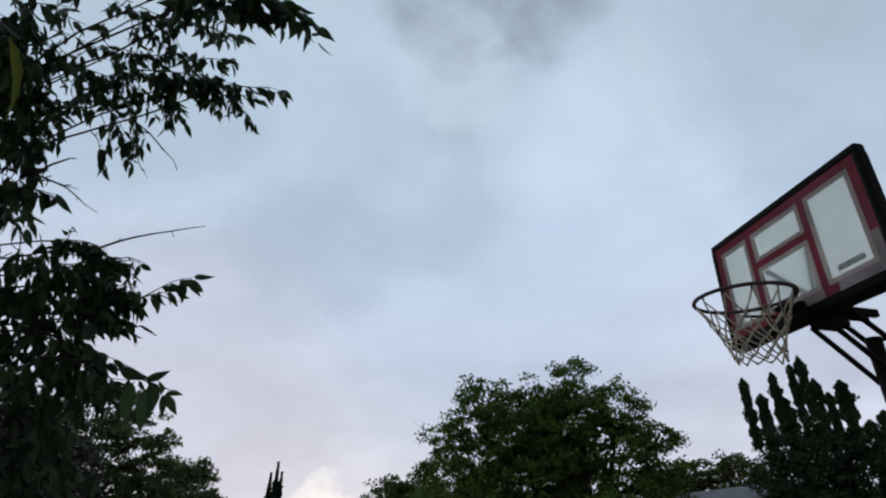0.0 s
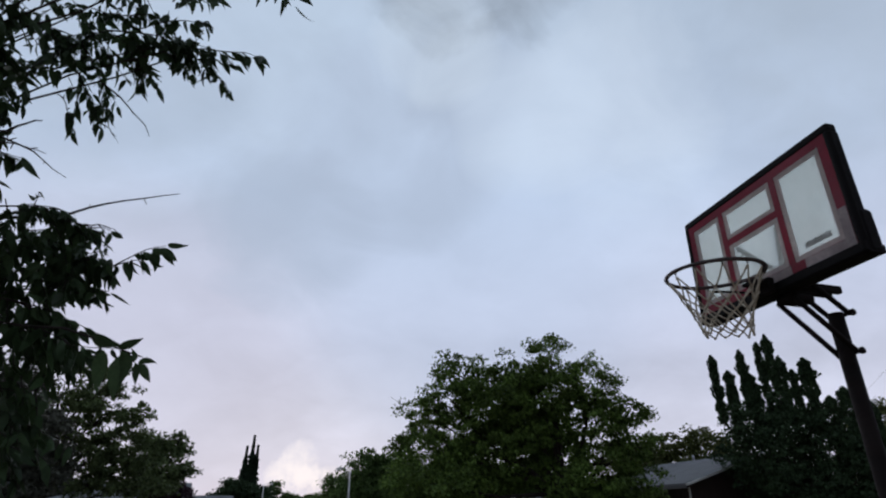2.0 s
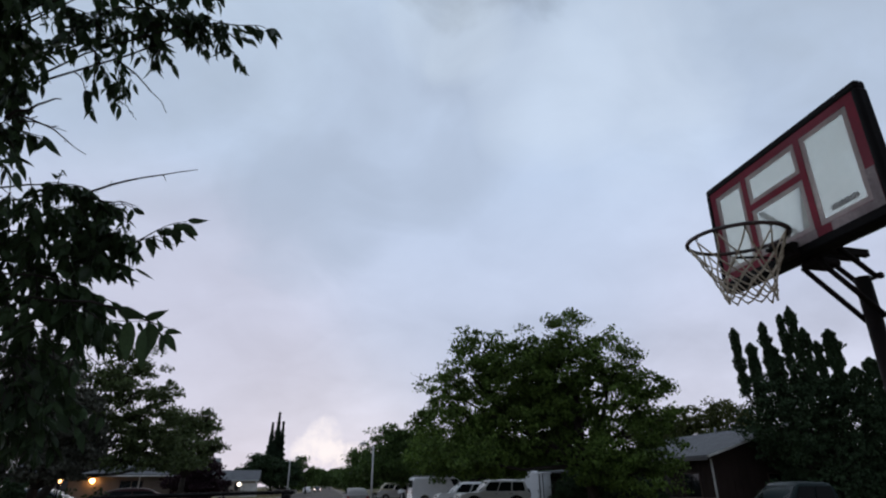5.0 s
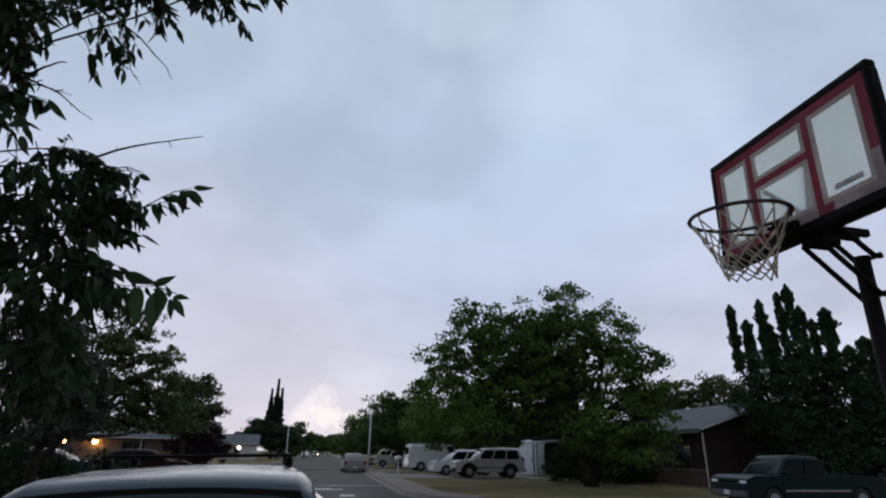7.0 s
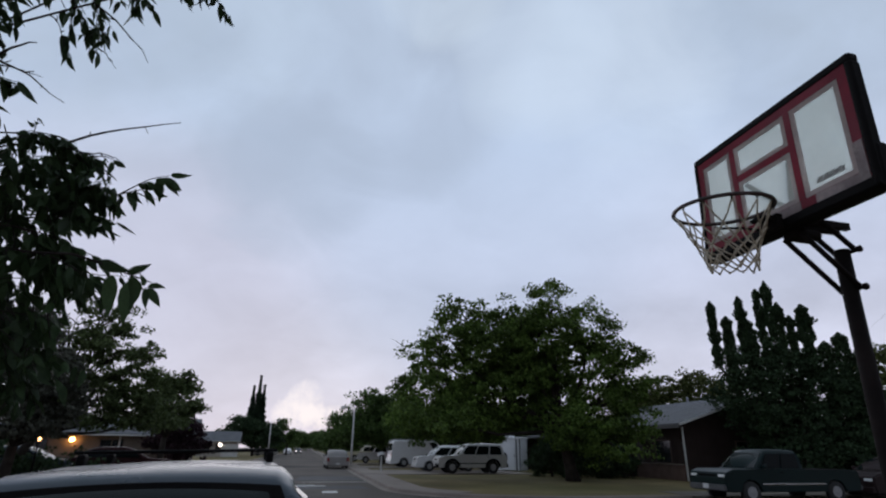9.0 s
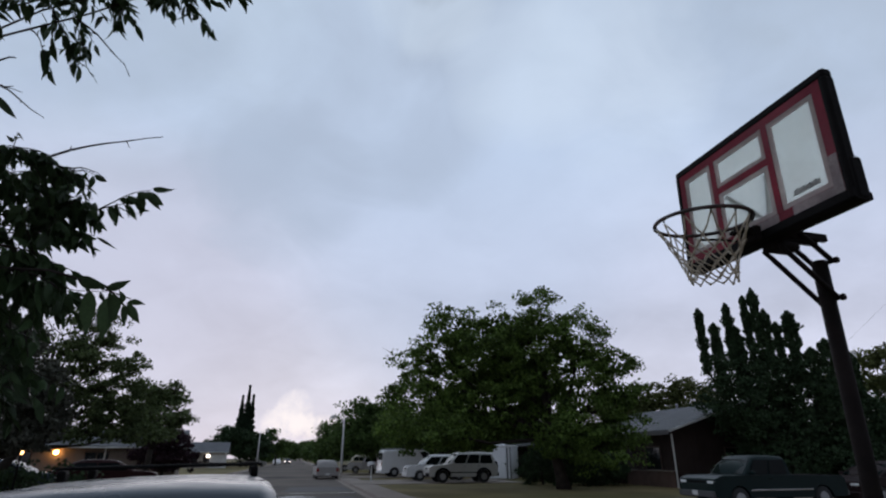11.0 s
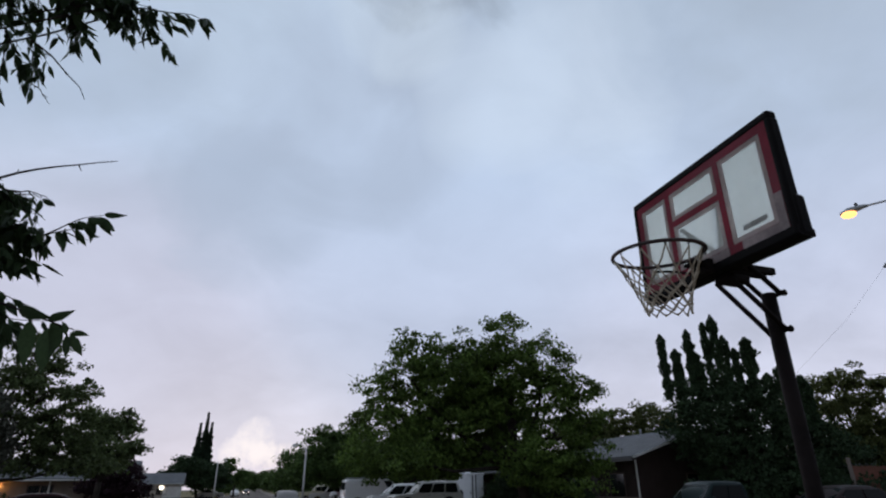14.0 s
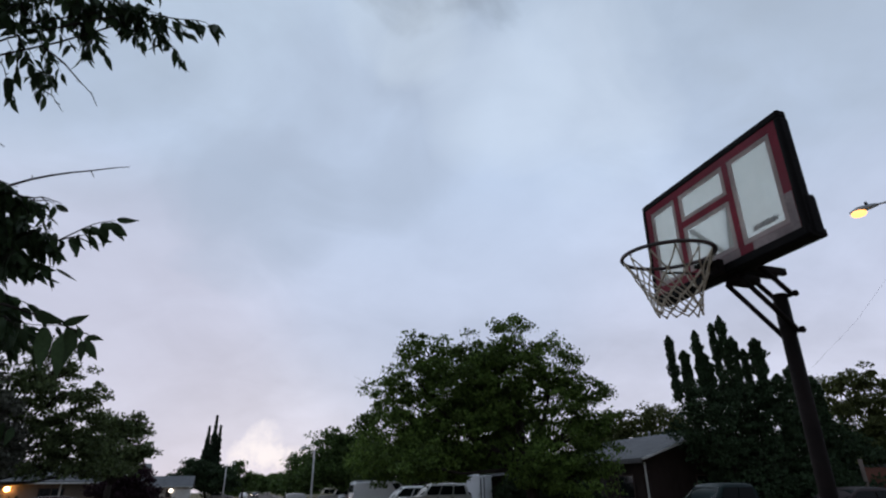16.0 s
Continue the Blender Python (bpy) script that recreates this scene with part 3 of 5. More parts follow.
part("pole", tube([(-0.015, 0, 0.10), (-0.015, 0, 1.4), (-0.015, 0, 2.61)], [0.039, 0.039, 0.037], 20), BLACK_METAL, hoop, "scuffed black steel pole", True)
bm = prism([(-0.35, -0.4), (0.75, -0.34), (0.85, 0), (0.75, 0.34), (-0.35, 0.4), (-0.45, 0)], 0.16, Matrix.Translation((0, 0, 0.055)))
bmesh.ops.bevel(bm, geom=bm.edges[:], offset=0.03, segments=2, affect="EDGES")
part("base", bm, BLACK, hoop, "black plastic ballast base")

# ---- trees ----


def leaf_cards(name, centres, dirs, sizes, widths, material, parent, seed, label="", kind="stuff", fold=0.25):
    """Many small folded leaves in one mesh: base, two edges and tip."""
    r = np.random.default_rng(seed)
    n = len(centres)
    d = dirs / np.linalg.norm(dirs, axis=1, keepdims=True)
    side = np.cross(d, r.normal(size=(n, 3)))
    side /= np.linalg.norm(side, axis=1, keepdims=True) + 1e-9
    up = np.cross(side, d)
    L, Wd = sizes[:, None], (sizes * widths)[:, None]
    v = np.empty((n, 4, 3))
    v[:, 0] = centres - d * L * 0.5
    v[:, 1] = centres - side * Wd + up * L * fold * r.uniform(0.2, 1, (n, 1))
    v[:, 2] = centres + d * L * 0.5
    v[:, 3] = centres + side * Wd + up * L * fold * r.uniform(0.2, 1, (n, 1))
    me = bpy.data.meshes.new(name)
    i = np.arange(n)[:, None] * 4
    tris = np.concatenate([i + [0, 1, 2], i + [0, 2, 3]], 1).reshape(-1, 3)
    me.vertices.add(n * 4)
    me.vertices.foreach_set("co", v.reshape(-1))
    me.loops.add(len(tris) * 3)
    me.loops.foreach_set("vertex_index", tris.reshape(-1).astype(np.int32))
    me.polygons.add(len(tris))
    me.polygons.foreach_set("loop_start", (np.arange(len(tris)) * 3).astype(np.int32))
    me.polygons.foreach_set("loop_total", np.full(len(tris), 3, np.int32))
    me.update(calc_edges=True)
    me.validate()
    me.materials.append(material)
    ob = new(name, me)
    ob.parent = parent
    return tagged(ob, label, kind=kind)


def crown_points(blobs, per_m3, leaves, clump, r, hollow=0.45):
    """Leaf places: clumps inside each mass of the crown, thicker towards its outside."""
    cs = []
    for x, y, z, a, c in blobs:
        n = max(6, int(per_m3 * a * a * c * 4.2))
        d = r.normal(size=(n, 3))
        d /= np.linalg.norm(d, axis=1, keepdims=True)
        q = r.uniform(hollow ** 3, 1.0, n) ** (1 / 3) * r.uniform(0.82, 1.14, n)
        q *= 1 + 0.32 * r.uniform(0, 1, n) ** 4
        cs.append(np.array([x, y, z]) + d * q[:, None] * [a, a, c])
    cs = np.concatenate(cs)
    pts = np.repeat(cs, leaves, axis=0)
    d = r.normal(size=pts.shape)
    d *= (r.uniform(0, 1, len(d)) ** 0.5 / np.linalg.norm(d, axis=1))[:, None]
    wide = np.repeat(r.uniform(0.6, 1.5, len(cs)) * clump * 1.9, leaves)[:, None]
    return cs, pts + d * wide * [1.0, 1.0, 0.5] - np.array([0, 0, 0.25]) * (d[:, :2] ** 2).sum(1)[:, None] * wide


def tree(name, base, blobs, leaf, material, label, category="tree", trunk_r=0.2, per_m3=3.0, leaves=24, clump=0.3, seed=1, hang=-0.4, bark=None, width=0.38, bare=0, hollow=0.45, group=""):
    """A tree: tapered trunk, a limb into each mass of the crown, and many small leaves."""
    r = np.random.default_rng(seed)
    root = empty(name, Matrix.Translation(base), label, category, group)
    rel = [(x - base[0], y - base[1], z - base[2], a, c) for x, y, z, a, c in blobs]
    mean = np.mean([q[:3] for q in rel], axis=0)
    fork = Vector((mean[0] * 0.3, mean[1] * 0.3, max(0.9, mean[2] * 0.45)))
    tr = tube([(0, 0, -0.05), (fork.x * 0.2, fork.y * 0.2, fork.z * 0.25), (fork.x * 0.6, fork.y * 0.6, fork.z * 0.65), fork], [trunk_r * 1.35, trunk_r, trunk_r * 0.9, trunk_r * 0.8], 10)
    for q in rel:
        tip = Vector(q[:3])
        mid = fork.lerp(tip, 0.5) + Vector(r.normal(size=3) * 0.12 * q[3])
        tube([fork, mid, tip], [trunk_r * 0.45, trunk_r * 0.25, trunk_r * 0.08], 6, tr)
        for _ in range(4):
            e = tip + Vector(r.normal(size=3) * [q[3] * 0.55, q[3] * 0.55, q[4] * 0.55])
            tube([mid.lerp(tip, 0.6), (mid.lerp(tip, 0.6) + e) / 2 + Vector((0, 0, 0.1)), e], [trunk_r * 0.2, trunk_r * 0.12, trunk_r * 0.05], 5, tr)
    for _ in range(bare):
        q = rel[int(r.integers(len(rel)))]
        d = Vector(r.normal(size=3))
        d.z = abs(d.z) * 0.8 + 0.2
        d.normalize()
        a = Vector(q[:3]) + Vector((d.x * q[3], d.y * q[3], d.z * q[4])) * 0.8
        e = a + d * r.uniform(0.5, 1.1)
        tube([a, a.lerp(e, 0.5) + Vector(r.normal(size=3) * 0.08), e], [0.018, 0.012, 0.005], 4, tr)
    part("trunk", tr, bark or BARK, root, "brown bark trunk and limbs", True)
    cs, pts = crown_points(rel, per_m3 * 0.85, int(leaves * 1.9), clump, r, hollow)
    n = len(pts)
    dirs = r.normal(size=(n, 3)) + [0, 0, hang]
    leaf_cards("crown", pts, dirs, leaf * r.uniform(0.6, 1.3, n), np.full(n, width), material, root, seed)
    return root


SHADE = [(12.59, 28.32, 9.75, 1.15, 1.15), (12.0, 28.6, 8.6, 1.0, 0.9), (7.9, 30.01, 8.95, 1.40, 1.14), (5.7, 30.48, 6.57, 1.21, 0.83), (10.15, 29.29, 7.14, 2.68, 2.09), (14.44, 27.42, 7.83, 1.65, 1.75), (16.07, 26.49, 6.28, 1.31, 0.6), (6.36, 30.35, 4.48, 2.33, 1.38), (10.5, 30.4, 4.5, 3.3, 1.9), (12.2, 30.4, 5.8, 2.4, 1.5), (9.0, 30.6, 3.2, 2.4, 1.2), (14.83, 27.21, 4.05, 2.05, 1.1)]
SHADE += [(6.11, 28.36, 2.91, 2.57, 0.88), (13.6, 26.6, 3.0, 1.9, 0.9), (10.4, 29.2, 8.0, 1.6, 1.3), (7.2, 30.1, 6.9, 1.6, 1.3), (14.6, 27.3, 5.9, 1.9, 1.2), (16.2, 26.4, 5.0, 1.1, 0.7), (13.6, 27.5, 2.4, 1.8, 0.8), (16.0, 26.6, 2.9, 1.5, 0.9), (12.7, 28.4, 7.4, 1.7, 1.5), (13.0, 26.8, 1.9, 1.2, 0.7), (14.6, 26.3, 1.9, 1.7, 0.8)]
tree("shade_tree", (13.2, 27.9, 0.1), SHADE, 0.17, LEAF_BIG, "broad dark green shade tree with an uneven crown", trunk_r=0.3, per_m3=3.9, leaves=34, clump=0.27, seed=11, bare=26, width=0.36)
tree("street_tree", (7.4, 59.5, 0.1), [(5.97, 59.72, 5.63, 2.35, 1.61), (8.6, 59.39, 5.69, 2.66, 1.61), (8.12, 59.46, 3.42, 4.09, 1.57), (5.23, 59.79, 3.37, 2.6, 1.39)], 0.26, LEAF_ROW, "leafy green tree behind the parked pickups", trunk_r=0.25, per_m3=2.6, leaves=22, clump=0.4, seed=12, bare=4)
tree("street_tree", (5.6, 84.9, 0.1), [(4.95, 84.87, 4.86, 2.28, 1.73), (4.8, 84.91, 3.2, 2.1, 1.39), (7.52, 84.68, 2.95, 3.25, 1.56), (9.5, 86, 5.0, 3.0, 2.2)], 0.34, LEAF_ROW, "leafy green tree beside the street lamp", trunk_r=0.25, per_m3=2.0, leaves=18, clump=0.5, seed=13)
tree("street_tree", (11.5, 46.5, 0.1), [(9.5, 47.5, 3.9, 2.2, 1.0), (11.5, 46.5, 4.2, 2.4, 1.3), (13.5, 46.0, 3.6, 2.2, 1.2)], 0.24, LEAF_ROW, "green tree overhanging the white van", trunk_r=0.2, per_m3=3.0, leaves=22, clump=0.35, seed=14)
tree("back_tree", (15, 53, 0.1), [(11.5, 55.5, 3.2, 2.6, 1.9), (14.5, 53.5, 3.6, 2.6, 2.2), (17.5, 51.0, 3.4, 2.6, 2.2), (20.5, 49.5, 3.6, 2.6, 2.4)], 0.3, LEAF_ROW, "dark leafy trees behind the parked vans", trunk_r=0.2, per_m3=2.6, leaves=22, clump=0.4, seed=15)
for i, (x, y, h, w) in enumerate(((6.5, 120, 6.0, 3.5), (7.5, 150, 6.5, 4.0), (6.0, 205, 7.5, 4.0), (1.5, 330, 9.0, 7.0), (-4.0, 300, 9.0, 6.0), (5.0, 360, 11.0, 8.0), (-9.5, 210, 5.5, 4.0), (-8.5, 165, 5.0, 3.2), (-11, 260, 7.0, 6.0), (9, 270, 8.0, 6.0))):
    tree("far_street_tree", (x, y, 0.1), [(x, y, h * 0.62, w * 0.8, h * 0.36), (x - w * 0.5, y, h * 0.45, w * 0.55, h * 0.3), (x + w * 0.5, y + 1, h * 0.5, w * 0.6, h * 0.3)], 0.6, LEAF_ROW, "distant green tree along the street", trunk_r=0.2, per_m3=0.9, leaves=16, clump=0.7, seed=20 + i, group="far trees along the street")


def spire(name, x, y, peaks, leaf, material, label, seed, foot=(), blunt=2.6):
    """A conifer with upright pointed spires, each (x, y, bottom, top, radius)."""
    r = np.random.default_rng(seed)
    root = empty(name, Matrix.Translation((x, y, 0.1)), label, "tree")
    tr = tube([(0, 0, -0.1), (0, 0, 1.4)], [0.2, 0.15], 8)
    pts, dirs = [], []
    for px, py, z0, z1, rad in peaks:
        part("limb", tube([(0, 0, 1.0), (px - x, py - y, z0), (px - x, py - y, z1 - 0.3)], [0.09, 0.06, 0.01], 5), BARK, root)
        n = int(300 * (z1 - z0) * rad / leaf)
        h = r.uniform(0, 1, n)
        a = r.uniform(0, 2 * np.pi, n)
        steps = int((z1 - z0) * 4) + 3
        lumps = np.interp(h, np.linspace(0, 1, steps), r.uniform(0.55, 1.25, steps))
        taper = np.clip(np.minimum(h * 4 + 0.7, (1 - h) * blunt), 0.12, 1.0) * lumps * (0.88 + 0.16 * np.sin(h * (z1 - z0) * 7 + px * 5 - 2 * a))
        q = rad * taper * np.sqrt(r.uniform(0.15, 1, n))
        pts.append(np.stack([px - x + q * np.cos(a), py - y + q * np.sin(a), z0 + (z1 - z0) * h], 1))
        dirs.append(np.stack([0.5 * np.cos(a), 0.5 * np.sin(a), np.ones(n)], 1) + r.normal(size=(n, 3)) * 0.35)
    if foot:
        rel = [(a - x, b - y, c, d, e) for a, b, c, d, e in foot]
        _, p = crown_points(rel, 9.0, 26, 0.22, r)
        pts.append(p)
        dirs.append(r.normal(size=p.shape) + [0, 0, 0.7])
    part("trunk", tr, BARK, root, "brown conifer trunk", True)
    p, d = np.concatenate(pts), np.concatenate(dirs)
    leaf_cards("crown", p, d, leaf * r.uniform(0.6, 1.3, len(p)), np.full(len(p), 0.34), material, root, seed)
    return root


spire("italian_cypress", -10.6, 119.6, [(-11.5, 119.43, 2.0, 13.2, 1.15), (-10.4, 119.56, 2.0, 15.2, 1.2), (-9.5, 119.66, 2.0, 13.4, 1.05)], 0.4, CYPRESS, "tall dark Italian cypresses grown into spires", 31, (), 1.5)
tree("garden_tree", (-10.0, 114.5, 0.1), [(-12.68, 114.33, 4.87, 2.63, 2.23), (-9.36, 114.64, 4.13, 3.06, 2.43), (-6.98, 114.81, 3.97, 2.29, 2.05), (-15.04, 114.04, 4.01, 1.19, 1.39)], 0.42, LEAF_DARK, "rounded dark green tree at the cypresses' foot", trunk_r=0.25, per_m3=1.7, leaves=18, clump=0.5, seed=32)
tree("garden_tree", (-4.8, 140, 0.1), [(-6.15, 139.89, 6.3, 1.54, 2.02), (-4.66, 139.95, 4.32, 1.79, 1.74), (-2.82, 139.99, 3.85, 1.28, 1.51)], 0.45, LEAF_ROW, "small green tree by the street lamp", trunk_r=0.2, per_m3=1.8, leaves=18, clump=0.5, seed=33)
tree("plum_tree", (-9.0, 44.1, 0.1), [(-8.58, 44.21, 2.78, 1.12, 0.92), (-9.57, 44.01, 2.26, 1.09, 0.82), (-7.92, 44.33, 2.03, 0.82, 0.68), (-10.2, 43.86, 1.87, 0.9, 0.74), (-7.4, 45.0, 1.5, 0.7, 0.55), (-8.9, 44.1, 1.4, 1.3, 0.7)], 0.17, LEAF_PLUM, "small purple-leaved plum tree", trunk_r=0.12, per_m3=12, leaves=24, clump=0.2, seed=34)
ASH = [(-7.74, 22.27, 6.34, 0.99, 0.40), (-7.23, 22.55, 5.75, 0.94, 0.20), (-7.89, 22.38, 5.47, 1.11, 0.44), (-8.21, 22.38, 4.79, 0.79, 0.49), (-7.12, 22.73, 4.90, 1.48, 0.30), (-6.20, 23.01, 4.77, 0.74, 0.20), (-7.62, 22.66, 4.19, 1.24, 0.40), (-6.64, 22.99, 4.00, 1.11, 0.44), (-7.23, 22.88, 3.28, 1.36, 0.54), (-6.40, 23.14, 3.00, 1.24, 0.59), (-7.61, 22.79, 2.55, 0.74, 0.30), (-8.62, 22.13, 5.38, 0.62, 0.62), (-8.52, 22.40, 3.63, 0.74, 0.74), (-7.00, 22.99, 2.44, 1.36, 0.32), (-5.91, 23.29, 2.41, 1.11, 0.27)]
tree("ash_tree", (-9.9, 22.3, 0.1), ASH, 0.12, LEAF_MID, "open-crowned green tree with layered, sweeping branches", trunk_r=0.17, per_m3=17, leaves=22, clump=0.16, seed=35, bare=16)
ELM = [(-7.78, 35.04, 4.90, 1.19, 0.63), (-7.04, 35.13, 5.48, 0.52, 0.37), (-6.72, 35.28, 4.61, 0.52, 0.22), (-6.80, 35.33, 3.69, 0.82, 0.22), (-7.89, 35.11, 3.65, 1.67, 0.89), (-8.58, 34.79, 5.48, 0.74, 0.44), (-8.87, 34.81, 4.59, 0.93, 0.67), (-8.07, 35.10, 2.94, 1.11, 0.33)]
tree("elm_tree", (-8.0, 35.2, 0.1), ELM, 0.16, LEAF_MID, "rounded dark green tree beyond the layered one", trunk_r=0.17, per_m3=12, leaves=26, clump=0.2, seed=37)
JUN = [(-8.41, 17.98, 4.43, 1.24, 0.93), (-7.65, 18.39, 3.88, 0.93, 0.82), (-8.22, 18.22, 3.20, 1.24, 0.93), (-7.38, 18.60, 2.95, 0.93, 0.82), (-8.17, 18.30, 2.29, 1.24, 0.62), (-7.39, 18.63, 2.29, 0.82, 0.37), (-6.89, 18.80, 2.74, 0.51, 0.45), (-8.72, 17.73, 5.01, 1.03, 0.62)]
tree("juniper", (-8.4, 19.2, 0.1), JUN, 0.12, LEAF_GREY, "grey-green juniper, dense and shaggy", trunk_r=0.16, per_m3=15, leaves=26, clump=0.16, seed=36, hang=0.6)

k = 34 / 27
SP = [(17.1, 20.86, 5.0, 7.85, 0.30), (17.95, 20.1, 5.0, 7.95, 0.34), (18.5, 19.62, 5.0, 8.2, 0.28), (18.78, 19.36, 5.0, 8.5, 0.34), (19.0, 19.15, 4.6, 7.5, 0.30), (19.6, 18.55, 4.3, 7.3, 0.50), (20.3, 17.75, 3.6, 6.0, 0.46), (17.5, 20.5, 4.4, 7.1, 0.40), (18.1, 20.0, 4.2, 6.9, 0.5), (20.7, 17.3, 3.4, 5.5, 0.45), (19.95, 18.15, 3.6, 5.7, 0.42), (19.25, 18.9, 4.8, 6.9, 0.26)]
SPF = [(18.05, 20.05, 4.75, 1.35, 0.95), (18.9, 19.25, 4.5, 1.3, 1.0), (18.16, 19.94, 3.5, 1.8, 1.13), (19.61, 18.51, 3.87, 1.29, 1.09), (18.75, 19.38, 2.38, 1.9, 0.96), (20.09, 17.99, 2.79, 1.04, 1.24), (20.7, 17.5, 3.0, 1.1, 1.1), (20.4, 17.8, 3.8, 0.9, 0.8), (21.2, 16.9, 2.4, 1.1, 1.1)]
spire("spired_conifer", 18.7 * k, 19.4 * k, [(a * k, b * k, 1.58 + (c - 1.58) * k, 1.58 + (d - 1.58) * k, e * k * 0.8) for a, b, c, d, e in SP], 0.16, LEAF_DARK, "dark green conifer with many upright spires", 41, [(a * k, b * k, 1.58 + (c - 1.58) * k, d * k, e * k) for a, b, c, d, e in SPF], 11.0)
tree("backyard_tree", (28, 39, 0.1), [(26.21, 40.19, 6.02, 1.69, 1.14), (27.97, 38.98, 6.4, 1.22, 1.09), (29.23, 38.05, 5.93, 1.58, 1.7), (27.13, 39.57, 4.7, 2.46, 1.28), (30.02, 37.43, 4.65, 1.53, 1.65), (24.5, 41.5, 5.2, 1.8, 1.3)], 0.2, LEAF_OLIVE, "olive-green tree behind the brown house", trunk_r=0.25, per_m3=5, leaves=24, clump=0.28, seed=42)
tree("backyard_tree", (34, 26, 0.1), [(31.03, 25.22, 6.57, 0.84, 0.9), (31.72, 24.36, 6.46, 1.09, 1.07), (32.55, 23.24, 6.63, 0.91, 1.11), (31.8, 24.25, 4.86, 1.84, 1.36), (33.17, 22.34, 5.88, 0.98, 1.47), (32.57, 23.21, 3.86, 1.48, 1.15), (33.95, 21.15, 5.73, 1.39, 1.7), (30.4, 26.2, 5.3, 1.3, 1.4), (33.0, 23.5, 2.6, 2.6, 1.7), (36.0, 19.5, 3.0, 2.4, 2.0), (30.6, 26.0, 3.4, 1.6, 1.4), (35.5, 19.0, 5.4, 2.0, 2.0)], 0.18, LEAF_OLIVE, "leafy green tree behind the fence", trunk_r=0.22, per_m3=7, leaves=24, clump=0.25, seed=43)

# dark shrubs under the trees
for i, (x, y, h, w) in enumerate(((15.8, 36.8, 2.3, 1.4), (18.1, 31.4, 1.9, 0.9), (17.6, 33.0, 2.7, 1.2), (17.2, 35.0, 2.9, 1.6), (18.0, 37.6, 3.1, 1.5), (18.2, 40.2, 2.4, 1.4), (22.5, 22.6, 2.3, 1.7), (24.6, 21.0, 2.6, 1.9), (26.8, 19.6, 2.4, 1.9), (29.0, 19.0, 2.8, 2.2), (21.0, 24.6, 1.6, 1.2), (27.6, 24.0, 3.0, 2.2), (15.2, 31.4, 2.5, 1.5), (16.8, 30.8, 2.5, 1.4), (14.2, 32.8, 2.4, 1.4), (31.0, 20.8, 3.0, 2.4), (30.0, 19.9, 2.6, 1.6))):
    tree("shrub", (x, y, 0.1), [(x, y, h * 0.5, w * 0.8, h * 0.5), (x - w * 0.4, y + 0.3, h * 0.4, w * 0.6, h * 0.4), (x + w * 0.4, y - 0.3, h * 0.45, w * 0.6, h * 0.42)], 0.15, LEAF_DARK, "dark green shrub in the shade", "shrub", trunk_r=0.06, per_m3=7, leaves=22, clump=0.2, seed=60 + i, group="shrubs round the brown house")

for i, (x, y, h, w) in enumerate(((-9.6, 20.5, 1.9, 1.2), (-8.1, 20.6, 1.45, 1.2), (-6.8, 21.2, 1.3, 1.0), (-11.2, 20.2, 2.2, 1.4), (-12.6, 23.5, 3.3, 2.0), (-15.6, 24.5, 3.5, 2.3), (-13.4, 20.6, 2.6, 1.6))):
    tree("shrub", (x, y, 0.1), [(x, y, h * 0.5, w * 0.8, h * 0.5), (x - w * 0.4, y + 0.3, h * 0.4, w * 0.6, h * 0.4), (x + w * 0.4, y - 0.3, h * 0.45, w * 0.6, h * 0.42)], 0.13, LEAF_DARK, "dark low shrub under the juniper", "shrub", trunk_r=0.05, per_m3=8, leaves=22, clump=0.2, seed=90 + i, group="shrubs under the juniper")

# ---- the mulberry over the driveway ----
HIGH_SPRAYS = [
    ((-0.92, 1.70, 3.69), (-0.51, 1.71, 3.67), 5, 1.25),
    ((-0.65, 1.63, 3.71), (-0.31, 1.68, 3.60), 3, 1.30),
    ((-0.76, 1.74, 3.72), (-0.58, 1.74, 3.63), 2, 1.10),
    ((-1.19, 2.19, 3.68), (-0.67, 2.23, 3.70), 6, 1.10),
    ((-0.96, 2.23, 3.67), (-0.69, 2.28, 3.63), 4, 1.15),
    ((-0.77, 2.21, 3.68), (-0.49, 2.18, 3.65), 0, 1.20),
    ((-0.92, 2.21, 3.63), (-0.81, 2.28, 3.59), 2, 0.90),
    ((-1.32, 2.19, 3.76), (-0.98, 2.18, 3.79), 5, 0.85),
    ((-0.98, 2.19, 3.78), (-0.77, 2.20, 3.85), 0, 1.10),
    ((-1.22, 2.08, 3.92), (-0.72, 2.11, 3.94), 7, 0.85),
    ((-1.51, 2.18, 3.65), (-1.12, 2.28, 3.61), 7, 0.90),
]
MID_SPRAYS = [
    ((-1.45, 2.21, 3.66), (-1.21, 2.42, 3.38), 4, 0.80),
    ((-1.28, 2.21, 3.60), (-1.14, 2.31, 3.39), 4, 0.80),
    ((-1.61, 2.20, 2.96), (-1.41, 2.21, 2.93), 2, 1.15),
    ((-1.53, 2.24, 2.98), (-1.33, 2.24, 2.96), 0, 1.20),
    ((-1.65, 2.11, 3.26), (-1.48, 2.21, 3.28), 8, 0.80),
    ((-1.65, 2.19, 3.14), (-1.48, 2.28, 3.18), 7, 0.75),
]
